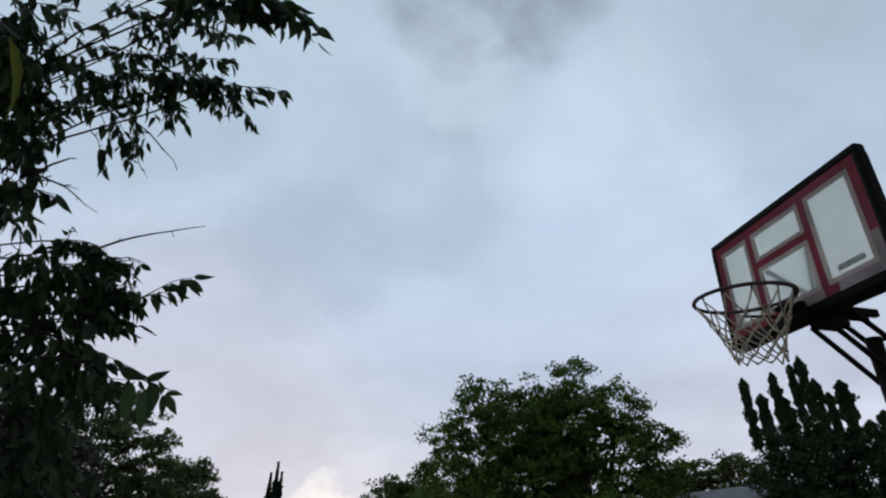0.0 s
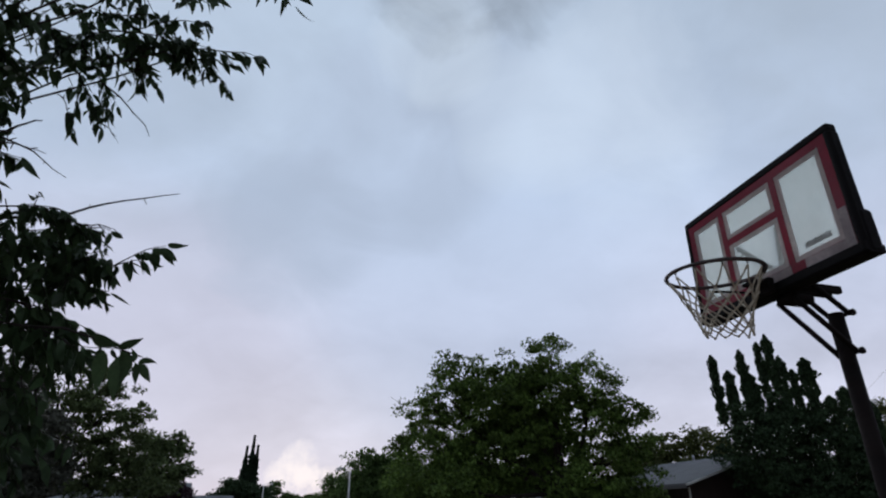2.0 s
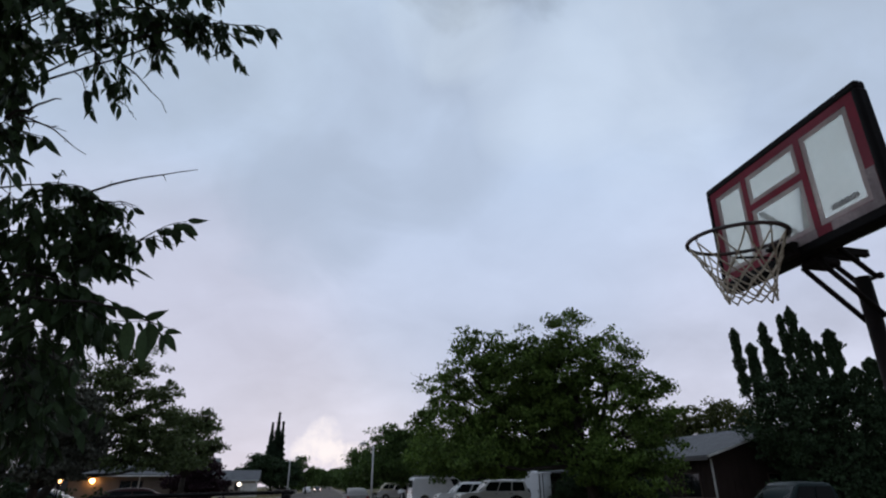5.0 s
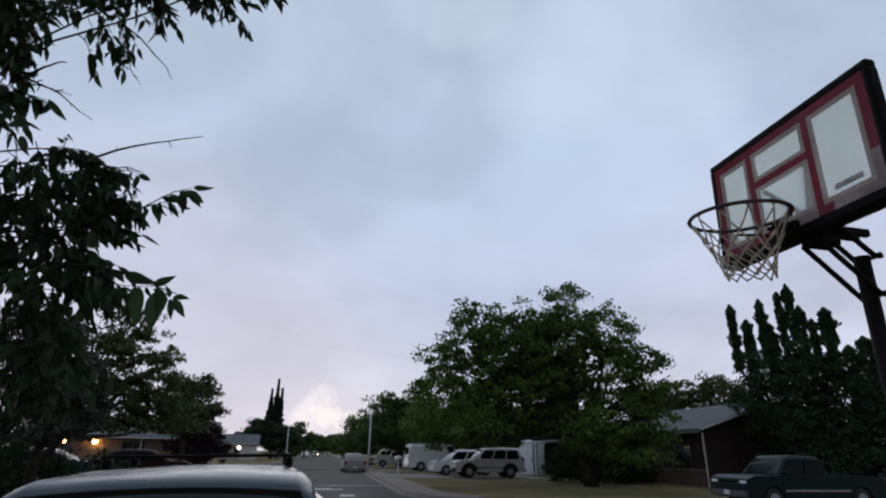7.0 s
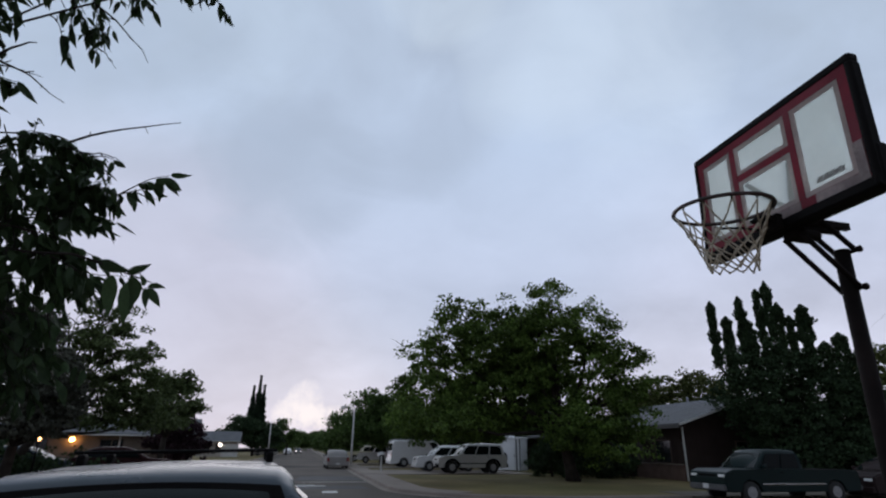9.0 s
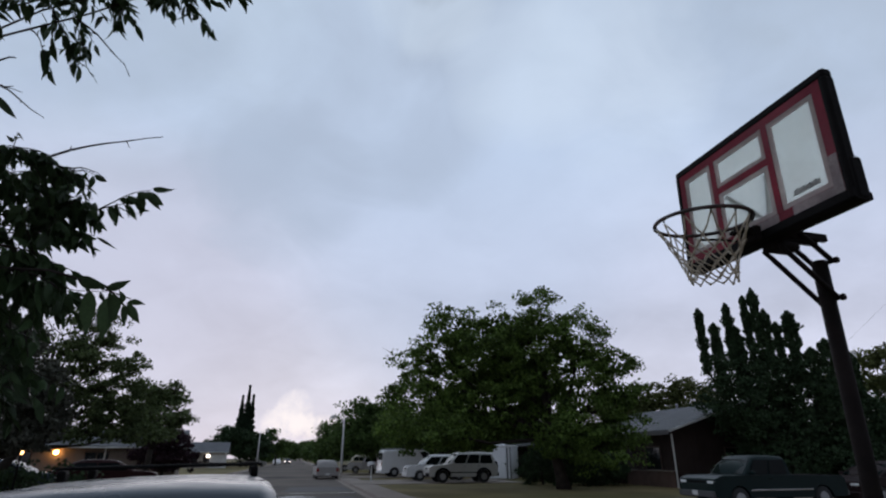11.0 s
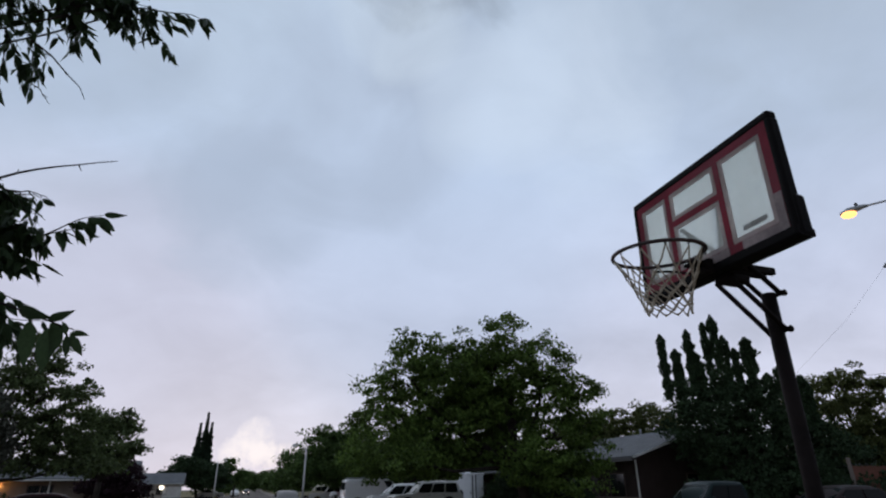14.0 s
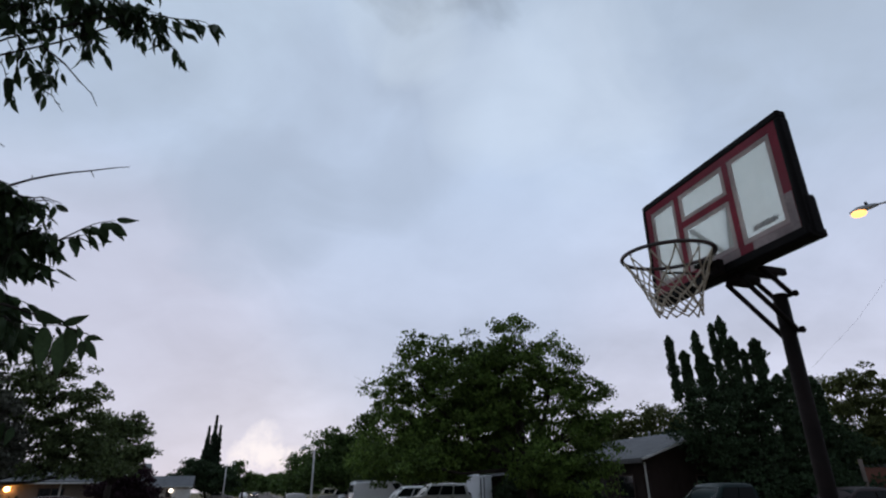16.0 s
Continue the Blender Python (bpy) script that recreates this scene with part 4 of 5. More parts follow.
LOW_SPRAYS = [
    ((-1.05, 2.56, 2.61), (-0.79, 2.52, 2.76), 0, 1.15),
    ((-1.01, 2.54, 2.63), (-0.87, 2.52, 2.67), 0, 1.10),
    ((-1.19, 2.54, 2.51), (-1.00, 2.55, 2.52), 0, 1.10),
    ((-1.13, 2.51, 2.65), (-1.00, 2.53, 2.59), 1, 1.05),
    ((-1.30, 2.46, 2.83), (-1.06, 2.49, 2.75), 5, 0.95),
    ((-1.34, 2.49, 2.73), (-1.03, 2.56, 2.62), 6, 0.95),
    ((-1.34, 2.53, 2.50), (-1.12, 2.57, 2.50), 4, 0.95),
    ((-1.44, 2.40, 2.81), (-1.19, 2.50, 2.86), 8, 0.90),
    ((-1.30, 2.40, 2.40), (-1.03, 2.44, 2.32), 5, 1.15),
    ((-1.24, 2.36, 2.29), (-0.96, 2.39, 2.21), 4, 1.25),
]
BARE = [
    ((-1.45, 2.16, 2.98), (-1.26, 2.13, 3.09), 0.008),
    ((-1.42, 2.16, 3.01), (-1.17, 2.24, 2.89), 0.005),
    ((-1.42, 2.17, 2.98), (-1.25, 2.21, 2.97), 0.004),
    ((-1.16, 2.27, 3.44), (-0.94, 2.37, 3.24), 0.005),
    ((-1.32, 2.26, 3.34), (-1.26, 2.31, 3.22), 0.0035),
    ((-1.17, 2.37, 3.28), (-1.08, 2.40, 3.20), 0.003),
    ((-1.23, 2.49, 2.85), (-0.78, 2.46, 2.99), 0.0062),
    ((-1.15, 2.49, 2.80), (-1.00, 2.50, 2.78), 0.004),
    ((-1.00, 2.09, 3.87), (-1.18, 2.08, 3.87), 0.004),
]
HIGH_MASSES = [
    (-1.52, 1.86, 3.49, 0.15, 0.25, 60),
    (-1.53, 1.99, 3.33, 0.12, 0.15, 28),
    (-1.61, 2.28, 3.26, 0.12, 0.13, 14),
    (-1.38, 2.24, 3.83, 0.25, 0.09, 12),
    (-1.32, 2.10, 3.99, 0.21, 0.07, 9),
    (-1.34, 2.32, 3.60, 0.24, 0.07, 12),
    (-1.08, 2.11, 3.96, 0.17, 0.06, 5),
    (-1.47, 2.19, 3.50, 0.10, 0.04, 3),
    (-1.25, 2.37, 3.42, 0.09, 0.05, 4),
    (-1.07, 2.25, 3.67, 0.13, 0.04, 5),
    (-0.73, 1.81, 3.80, 0.21, 0.04, 5),
    (-0.96, 2.17, 3.96, 0.14, 0.03, 3),
]
LOW_MASSES = [
    (-1.46, 2.46, 2.66, 0.14, 0.14, 22),
    (-1.41, 2.50, 2.47, 0.14, 0.12, 16),
    (-1.58, 2.26, 2.99, 0.11, 0.09, 9),
    (-1.34, 2.48, 2.75, 0.22, 0.09, 22),
    (-1.21, 2.55, 2.74, 0.14, 0.08, 15),
    (-1.41, 2.52, 2.59, 0.15, 0.09, 9),
    (-1.22, 2.55, 2.60, 0.15, 0.05, 6),
    (-1.42, 2.56, 2.45, 0.12, 0.09, 9),
    (-1.22, 2.56, 2.39, 0.13, 0.05, 4),
    (-1.31, 2.44, 2.27, 0.14, 0.10, 16),
    (-1.13, 2.42, 2.23, 0.11, 0.03, 4),
    (-1.24, 2.41, 2.06, 0.17, 0.14, 32),
    (-1.20, 2.35, 1.90, 0.12, 0.13, 26),
]
# the rest of the crown, round the trunk and over the yard
REST = [(-3.4, 2.0, 3.6, 0.8, 0.6, 110), (-4.6, 2.4, 3.9, 1.0, 0.8, 130), (-3.9, 0.9, 3.7, 0.9, 0.7, 110), (-4.2, 3.2, 3.4, 0.9, 0.7, 100), (-5.2, 1.4, 3.4, 0.9, 0.7, 100), (-4.2, 1.9, 4.7, 1.1, 0.7, 130), (-3.2, 1.2, 4.4, 0.8, 0.6, 90)]
TRUNK = Vector((-4.2, 1.9, 0.08))
mulberry = empty("mulberry_tree", Matrix.Translation(TRUNK), "mulberry tree with long leafy branches over the driveway", "tree")
rng = random.Random(7)
wood = tube([(0, 0, -0.05), (0.05, 0, 0.5), (0.15, 0.05, 1.5), (0.3, 0.1, 2.1)], [0.24, 0.19, 0.16, 0.15], 12)
twigs = bmesh.new()
leaf_at, leaf_dir, leaf_len = [], [], []


def leaves_along(a, b, step, size, bow):
    """Alternate leaves that hang along a twig from a to b."""
    length = (b - a).length
    n = max(3, int(length / step))
    ph, wig = rng.uniform(0, 6.3), 0.035 * length
    pts = []
    for i in range(n + 1):
        f = i / n
        p = a.lerp(b, f) + Vector((math.sin(f * 5 + ph), math.cos(f * 6 + ph), math.sin(f * 7 + 2 * ph))) * wig * f + Vector((0, 0, bow * 4 * f * (1 - f)))
        pts.append(p)
        if f < 0.12:
            continue
        for _ in range(2 if rng.random() < 0.35 else 1):
            out = (b - a).normalized() * rng.uniform(0.0, 0.9)
            d = Vector((rng.gauss(0, 0.45), rng.gauss(0, 0.45), -rng.uniform(0.35, 1.2))) + out
            d.normalize()
            s = size * rng.uniform(0.72, 1.28) * (1 - 0.2 * f)
            leaf_at.append(p + d * s * 0.6)
            leaf_dir.append(d)
            leaf_len.append(s)
    return pts


for a, b, side, scale in HIGH_SPRAYS + MID_SPRAYS + LOW_SPRAYS:
    a, b = Vector(a) - TRUNK, Vector(b) - TRUNK
    bow = 0.05 * (b - a).length
    pts = leaves_along(a, b, 0.023, 0.096 * scale, bow)
    fork = Vector((0.3, 0.1, 2.1)) if a.z > 2.2 else Vector((0.15, 0.05, 1.4))
    way = [fork.lerp(a, i / 8) + Vector((rng.gauss(0, 0.03), 0.35 * math.sin(math.pi * i / 8) + rng.gauss(0, 0.03), 0.05 * math.sin(math.pi * i / 8) + rng.gauss(0, 0.03))) for i in range(9)]
    way[-1] = a
    tube(way, [0.011 - 0.0009 * i for i in range(9)], 6, wood)
    tube(pts, [0.0042 - 0.003 * i / (len(pts) - 1) for i in range(len(pts))], 5, twigs)
    for _ in range(int(side * 1.4)):
        f = rng.uniform(0.0, 0.72)
        p = a.lerp(b, f) + Vector((0, 0, bow * 4 * f * (1 - f)))
        d = ((b - a).normalized() * rng.uniform(0.2, 1.0) + Vector((rng.gauss(0, 0.4), rng.gauss(0, 0.5), rng.gauss(-0.15, 0.3)))).normalized()
        e = p + d * rng.uniform(0.09, 0.22) * scale
        q = leaves_along(p, e, 0.026, 0.082 * scale, 0.01)
        tube([q[0], q[len(q) // 2], q[-1]], [0.0028, 0.0022, 0.0012], 4, twigs)
# the thick inner masses of the crown
for x, y, z, r, rz, n in HIGH_MASSES + LOW_MASSES + REST:
    for _ in range(n):
        while True:
            q = Vector((rng.uniform(-1, 1), rng.uniform(-1, 1), rng.uniform(-1, 1)))
            if q.length < 1:
                break
        p = Vector((x + q.x * r, y + q.y * r, z + q.z * rz)) - TRUNK
        d = Vector((rng.gauss(0.3, 0.4), rng.gauss(0, 0.4), rng.gauss(-0.5, 0.3))).normalized()
        q = leaves_along(p, p + d * rng.uniform(0.1, 0.22), 0.03, 0.088, 0.0)
        tube([q[0], q[len(q) // 2], q[-1]], [0.0026, 0.002, 0.0012], 4, twigs)
for x, y, z, r, rz, n in REST:
    e = Vector((x, y, z)) - TRUNK
    tube([Vector((0.3, 0.1, 2.1)), Vector((0.3, 0.1, 2.1)).lerp(e, 0.5) + Vector((0, 0, 0.1)), e], [0.08, 0.05, 0.015], 7, wood)
for a, b, thick in BARE:
    a, b = Vector(a) - TRUNK, Vector(b) - TRUNK
    n = 6
    pts = [a.lerp(b, i / n) + Vector((rng.gauss(0, 0.004), rng.gauss(0, 0.004), 0.02 * math.sin(3 * i / n) + rng.gauss(0, 0.004))) for i in range(n + 1)]
    tube(pts, [thick * (1 - 0.7 * i / n) for i in range(n + 1)], 5, twigs)
    for i in (1, 2, 4):
        tube([pts[i], pts[i] + Vector((rng.gauss(0, 0.02), rng.gauss(0, 0.02), rng.uniform(-0.03, 0.03)))], [0.003, 0.0015], 4, twigs)
part("trunk", wood, BARK, mulberry, "grey-brown trunk and limbs", True)

# one mesh of pointed leaves: two rows of points either side of a midrib, folded and curled
OUT = ((0.0, 0.012), (0.10, 0.12), (0.26, 0.185), (0.45, 0.19), (0.66, 0.135), (0.85, 0.06), (1.0, 0.0))
# the large leaves at the low branch's end: stalk end, the way the leaf runs, length
LARGE = [((-0.85, 2.09, 2.185), (0.9, -0.1, -0.35), 0.12), ((-0.795, 2.09, 2.14), (-0.05, 0.1, -1.0), 0.15), ((-0.725, 2.08, 2.14), (0.28, 0.1, -1.0), 0.12), ((-0.735, 2.09, 2.13), (-0.02, 0.0, -1.0), 0.16),
         ((-0.75, 2.09, 2.15), (0.8, 0.0, 0.35), 0.085), ((-0.67, 2.08, 2.105), (1.0, -0.1, 0.12), 0.062), ((-0.67, 2.08, 2.10), (0.7, 0.0, -0.9), 0.085), ((-0.68, 2.08, 2.10), (0.12, 0.0, -1.0), 0.08), ((-0.68, 2.08, 2.105), (-0.35, 0.0, 1.0), 0.05)]
tube([Vector(p) - TRUNK for p in ((-1.18, 2.35, 2.28), (-0.98, 2.2, 2.24), (-0.86, 2.1, 2.19), (-0.75, 2.09, 2.15), (-0.66, 2.08, 2.12))], [0.006, 0.005, 0.004, 0.003, 0.002], 5, twigs)
large_from = len(leaf_at)
for p, d, s in LARGE:
    d = Vector(d).normalized()
    leaf_at.append(Vector(p) - TRUNK + d * s * 0.5)
    leaf_dir.append(d)
    leaf_len.append(s)
verts, faces = [], []
for i, (p, d, s) in enumerate(zip(leaf_at, leaf_dir, leaf_len)):
    flat_to = Vector((rng.gauss(0, 1), rng.gauss(0, 1), rng.gauss(0, 0.3))) if i < large_from else Vector((rng.gauss(0, 0.2), 1.0, 0.3))
    side = d.cross(flat_to).normalized()
    up = side.cross(d)
    curl, fold, lop = rng.uniform(-0.5, 0.7), rng.uniform(0.05, 0.4), rng.uniform(0.7, 1.0)
    bend = rng.uniform(-0.45, 0.45)
    i0 = len(verts)
    for f, w in OUT:
        mid = p + d * s * (f - 0.5) + up * s * curl * (f - 0.5) ** 2 + side * s * bend * (f - 0.3) ** 2
        verts += [mid + side * s * w + up * s * w * fold, mid, mid - side * s * w * lop + up * s * w * fold]
    for k in range(len(OUT) - 1):
        r0, r1 = i0 + 3 * k, i0 + 3 * k + 3
        faces += [(r0, r1, r1 + 1, r0 + 1), (r0 + 1, r1 + 1, r1 + 2, r0 + 2)]
part("twig", twigs, TWIG, mulberry, "thin brown twigs, some bare", True, kind="stuff")
me = bpy.data.meshes.new("foliage")
me.from_pydata([tuple(v) for v in verts], [], faces)
for pl in me.polygons:
    pl.use_smooth = True
me.materials.append(LEAF_NEAR)
crown = new("foliage", me)
crown.parent = mulberry
tagged(crown, "pointed dark green hanging leaves", kind="stuff")

# one yellowing leaf that hangs close by
bm = bmesh.new()
rows = []
for f, w in ((0.0, 0.02), (0.15, 0.18), (0.4, 0.24), (0.7, 0.15), (1.0, 0.0)):
    c = Vector((-0.662 - 0.010 * f + 0.018 * math.sin(3.1 * f), 0.745 + 0.085 * f, 2.385 - 0.115 * f)) - TRUNK
    s = Vector((0.76, -0.64, 0.1)) * 0.068 * w
    rows.append([bm.verts.new(c + s), bm.verts.new(c + Vector((0.012, -0.012, 0)) * w * 4), bm.verts.new(c - s)])
for a, b in zip(rows, rows[1:]):
    for k in range(2):
        bm.faces.new((a[k], a[k + 1], b[k + 1], b[k]))
part("pale_leaf", bm, LEAF_PALE, mulberry, "single yellow-green hanging leaf", True)
part("stalk", tube([Vector((-0.645, 0.745, 2.385)) - TRUNK, Vector((-0.85, 0.95, 2.62)) - TRUNK, Vector((-1.45, 1.7, 3.0)) - TRUNK, Vector((0.3, 0.1, 2.1))], [0.002, 0.004, 0.008, 0.014], 5), TWIG, mulberry)

# ---- vehicles ----


def wheel(parent, x, y, r, side, wide=0.2, cap=ALLOY):
    w = part("wheel", tube([(0, -wide / 2, 0), (0, -wide * 0.36, 0), (0, wide * 0.36, 0), (0, wide / 2, 0)], [r * 0.9, r, r, r * 0.9], 24), RUBBER, parent, "black rubber tyre", True)
    w.matrix_basis = Matrix.Translation((x, y, r))
    bm = tube([(0, side * wide * 0.40, 0), (0, side * (wide / 2 + 0.008), 0)], [r * 0.56, r * 0.52], 20)
    for k in range(5):
        a = 2 * math.pi * k / 5
        box((r * 0.42, 0.012, r * 0.14), (r * 0.28, side * (wide / 2 + 0.012), 0), m=Matrix.Rotation(a, 4, "Y"), bm=bm)
    part("wheel_rim", bm, cap, w)


def vehicle(name, m, paint, label, category, L, Wd, Hh, belt, hood, wheels, wr, cabin, deck, sill=0.28, panes=2, ground=0.0, group="", cladding=None, lights_on=False, crown=0.04, bumper=None, top=0.79, glass=(0.12, 0.74), pane_from=0.0, flare=None):
    """A road vehicle, front to +x. cabin: x of rear foot, rear top, front top, front foot. deck: body height behind the cabin."""
    root = empty(name, m, label, category, group)
    h = Wd / 2
    x0, x1 = -L / 2, L / 2
    rf, rt, ft, ff = cabin
    # side outline with wheel arches
    line = [(x0 + 0.04, sill + 0.05), (x0, sill + 0.25), (x0 + 0.03, deck - 0.08), (x0 + 0.12, deck)]
    line += [(rf - 0.05, deck), (rf, belt)] if abs(deck - belt) > 0.02 else [(rf, belt)]
    line += [(ff, belt), (ff + 0.1, belt - 0.02 if hood > belt - 0.05 else hood + 0.03), (x1 - 0.35, hood), (x1 - 0.06, hood - 0.10), (x1, hood - 0.28), (x1 - 0.02, sill + 0.05), (x1 - 0.1, sill - 0.03)]
    for wx in sorted(wheels, reverse=True):
        ra = wr * 1.18
        line += [(wx + ra * math.cos(t), max(wr + ra * math.sin(t), sill - 0.03)) for t in (radians(a) for a in range(-10, 200, 15))]
    line.append((x0 + 0.1, sill - 0.03))
    turn = Matrix(((1, 0, 0, 0), (0, 0, -1, h), (0, 1, 0, 0), (0, 0, 0, 1)))
    bm = prism(line, Wd, turn)
    long_edges = [e for e in bm.edges if abs(e.verts[0].co.y - e.verts[1].co.y) < 1e-4]
    bmesh.ops.bevel(bm, geom=long_edges, offset=0.045, segments=3, affect="EDGES", clamp_overlap=True)
    part("body", bm, paint, root)
    # the cabin: cross-sections with rounded roof edges
    wb, wt = h * 0.955, h * top
    stations = [(rf, belt, wb * 0.97, 0.0), (rf + (rt - rf) * 0.6, belt + (Hh - belt) * 0.72, (wb + wt) / 2 * 0.97, 0.5), (rt, Hh - 0.045, wt * 0.97, 1), (rt + 0.22, Hh - 0.012, wt, 1), ((rt + ft) / 2, Hh, wt * 1.01, 1), (ft - 0.25, Hh - 0.012, wt, 1), (ft, Hh - 0.05, wt * 0.98, 1), (ft + (ff - ft) * 0.5, belt + (Hh - belt) * 0.52, (wb + wt) / 2 * 0.97, 0.5), (ff, belt, wb * 0.97, 0.0)]
    bm = bmesh.new()
    rows = []
    for x, z, w, full in stations:
        rise = max(z - belt, 0.002)
        sec = [(wb * 0.985 if full else w, belt - 0.01), (w + min(0.035, rise * 0.1), z - rise * 0.22 if rise > 0.1 else z), (w + 0.005, z - rise * 0.05), (w - 0.07, z + crown * 0.35), (w * 0.4, z + crown * 0.9), (0, z + crown)]
        rows.append([bm.verts.new((x, y, zz)) for y, zz in sec] + [bm.verts.new((x, -y, zz)) for y, zz in reversed(sec[:-1])])
    for a, b in zip(rows, rows[1:]):
        for i in range(len(a) - 1):
            bm.faces.new((a[i], a[i + 1], b[i + 1], b[i]))
    bm.faces.new(rows[0])
    bm.faces.new(rows[-1][::-1])
    bmesh.ops.remove_doubles(bm, verts=bm.verts, dist=0.001)
    part("cabin", bm, paint, root, smooth=True)
    # panes
    zt, zb = Hh - 0.13, belt + 0.03
    f = (zt - belt) / (Hh - belt)

    def pane(nm, quad, push, lab="", material=GLASS):
        c = [Vector(p) for p in quad]
        n = (c[1] - c[0]).cross(c[3] - c[0]).normalized()
        if n.dot(Vector(push)) < 0:
            n = -n
        bm = bmesh.new()
        lo, hi = [bm.verts.new(p - n * 0.01) for p in c], [bm.verts.new(p + n * 0.012) for p in c]
        bm.faces.new(hi)
        bm.faces.new(lo[::-1])
        for i in range(4):
            bm.faces.new((lo[i], lo[(i + 1) % 4], hi[(i + 1) % 4], hi[i]))
        part(nm, bm, material, root, lab)

    rear_t, front_t = rf + (rt - rf) * f + 0.10, ff + (ft - ff) * f - 0.06
    rear_b, front_b = rf + 0.16, ff - 0.16
    wz_t, wz_b = wb + (wt + 0.035 - wb) * f * 1.02, wb + 0.006
    for s in (-1, 1):
        for i in range(panes):
            g0, g1 = pane_from + (1 - pane_from) * i / panes + 0.018, pane_from + (1 - pane_from) * (i + 1) / panes - 0.018
            quad = [(rear_b + (front_b - rear_b) * g0, s * wz_b, zb), (rear_b + (front_b - rear_b) * g1, s * wz_b, zb), (rear_t + (front_t - rear_t) * g1, s * wz_t, zt), (rear_t + (front_t - rear_t) * g0, s * wz_t, zt)]
            pane("side_window", quad, (0, s, 0.2), "", SIDE_GLASS)
        part("mirror", box((0.12, 0.16, 0.13), (ff - 0.25, s * (h + 0.06), belt + 0.08), bevel=0.025), paint, root)
        for i in range(max(1, panes - 1)):
            part("door_handle", box((0.16, 0.025, 0.03), (front_b - 0.85 - i * 0.95, s * (h + 0.006), belt - 0.12), bevel=0.006), BLACK, root)
        part("headlight", box((0.10, 0.32, 0.15), (x1 - 0.06, s * (h - 0.23), hood - 0.24), bevel=0.02), HEADLIGHT if lights_on else LENS, root)
        part("tail_light", box((0.06, 0.16, 0.26), (x0 + 0.02, s * (h - 0.12), min(deck, belt) - 0.24), bevel=0.015), TAIL, root)
        for wx in wheels:
            wheel(root, wx, s * (h - 0.11), wr, s)
            if flare:
                arc = [(wx + wr * 1.24 * math.cos(t), s * (h + 0.004), wr + wr * 1.24 * math.sin(t)) for t in (radians(a) for a in range(-5, 190, 15))]
                part("fender_flare", tube(arc, 0.07, 6), flare, root, "black plastic fender flare", True)
        if cladding:
            part("side_moulding", box((wheels[1] - wheels[0] - wr * 2.5, 0.03, 0.06), ((wheels[0] + wheels[1]) / 2, s * (h + 0.004), sill + 0.22), bevel=0.008), cladding, root)
    g0, g1 = glass
    if glass[1]:
        pane("rear_window", [(rf + (rt - rf) * g0 - 0.02, -wb * 0.80, belt + (Hh - belt) * g0), (rf + (rt - rf) * g0 - 0.02, wb * 0.80, belt + (Hh - belt) * g0), (rf + (rt - rf) * g1 - 0.03, wt * 0.86, belt + (Hh - belt) * g1), (rf + (rt - rf) * g1 - 0.03, -wt * 0.86, belt + (Hh - belt) * g1)], (-1, 0, 0.3), "dark rear window")
    pane("windscreen", [(ff - 0.03 + 0.03, -wb * 0.86, belt + 0.02), (ff - 0.03 + 0.03, wb * 0.86, belt + 0.02), (ft + (ff - ft) * 0.12 + 0.03, wt * 0.88, belt + (Hh - belt) * 0.84), (ft + (ff - ft) * 0.12 + 0.03, -wt * 0.88, belt + (Hh - belt) * 0.84)], (1, 0, 0.5), "sloping windscreen")
    for x, s in ((x0, -1), (x1, 1)):
        part("bumper", box((0.14, Wd * 0.97, 0.20), (x + s * 0.015, 0, sill + 0.10), bevel=0.03), bumper or cladding or paint, root)
        part("number_plate", box((0.012, 0.30, 0.15), (x + s * 0.095, 0, sill + 0.13), bevel=0.003), WHITE_TRIM, root)
    part("grille", box((0.05, Wd * 0.48, 0.15), (x1 - 0.035, 0, hood - 0.24), bevel=0.01), BLACK, root)
    part("underside", box((L * 0.9, Wd * 0.85, 0.14), (0, 0, sill + 0.02)), BLACK, root)
    return root


def rack(parent, xs, z, half, thick=0.016):
    for x in xs:
        part("rack_bar", tube([(x, -half, z + 0.08), (x, half, z + 0.08)], thick, 8), BLACK, parent, "black roof rack bar", True)
        for s in (-1, 1):
            part("rack_foot", box((0.12, 0.05, 0.075), (x, s * (half - 0.05), z + 0.035), bevel=0.02), BLACK, parent)


SUV = dict(L=4.55, Wd=1.80, Hh=1.78, belt=1.10, hood=1.02, wheels=(-1.33, 1.37), wr=0.37, cabin=(-2.15, -1.95, 0.30, 0.95), deck=1.10, sill=0.38, panes=3)
suv = vehicle("suv", pose(10.3, 37.0, 0.135, 0, 0, 180), SILVER, "silver four-door off-road wagon parked on the driveway", "car", cladding=BLACK, flare=BLACK, **SUV)
rack(suv, (-1.3, -0.4, 0.3), 1.80, 0.62)
spare = part("spare_wheel", tube([(-2.29, 0, 0.92), (-2.33, 0, 0.92), (-2.45, 0, 0.92), (-2.49, 0, 0.92)], [0.32, 0.35, 0.35, 0.32], 20), RUBBER, suv, "black covered spare wheel", True)
vehicle("minivan", pose(9.6, 40.5, 0.135, 0, 0, 180), WHITE_CAR, "white minivan parked behind the silver wagon", "car", L=4.6, Wd=1.8, Hh=1.66, belt=1.0, hood=0.98, wheels=(-1.35, 1.4), wr=0.33, cabin=(-2.2, -1.9, 0.55, 1.35), deck=1.0, panes=3)
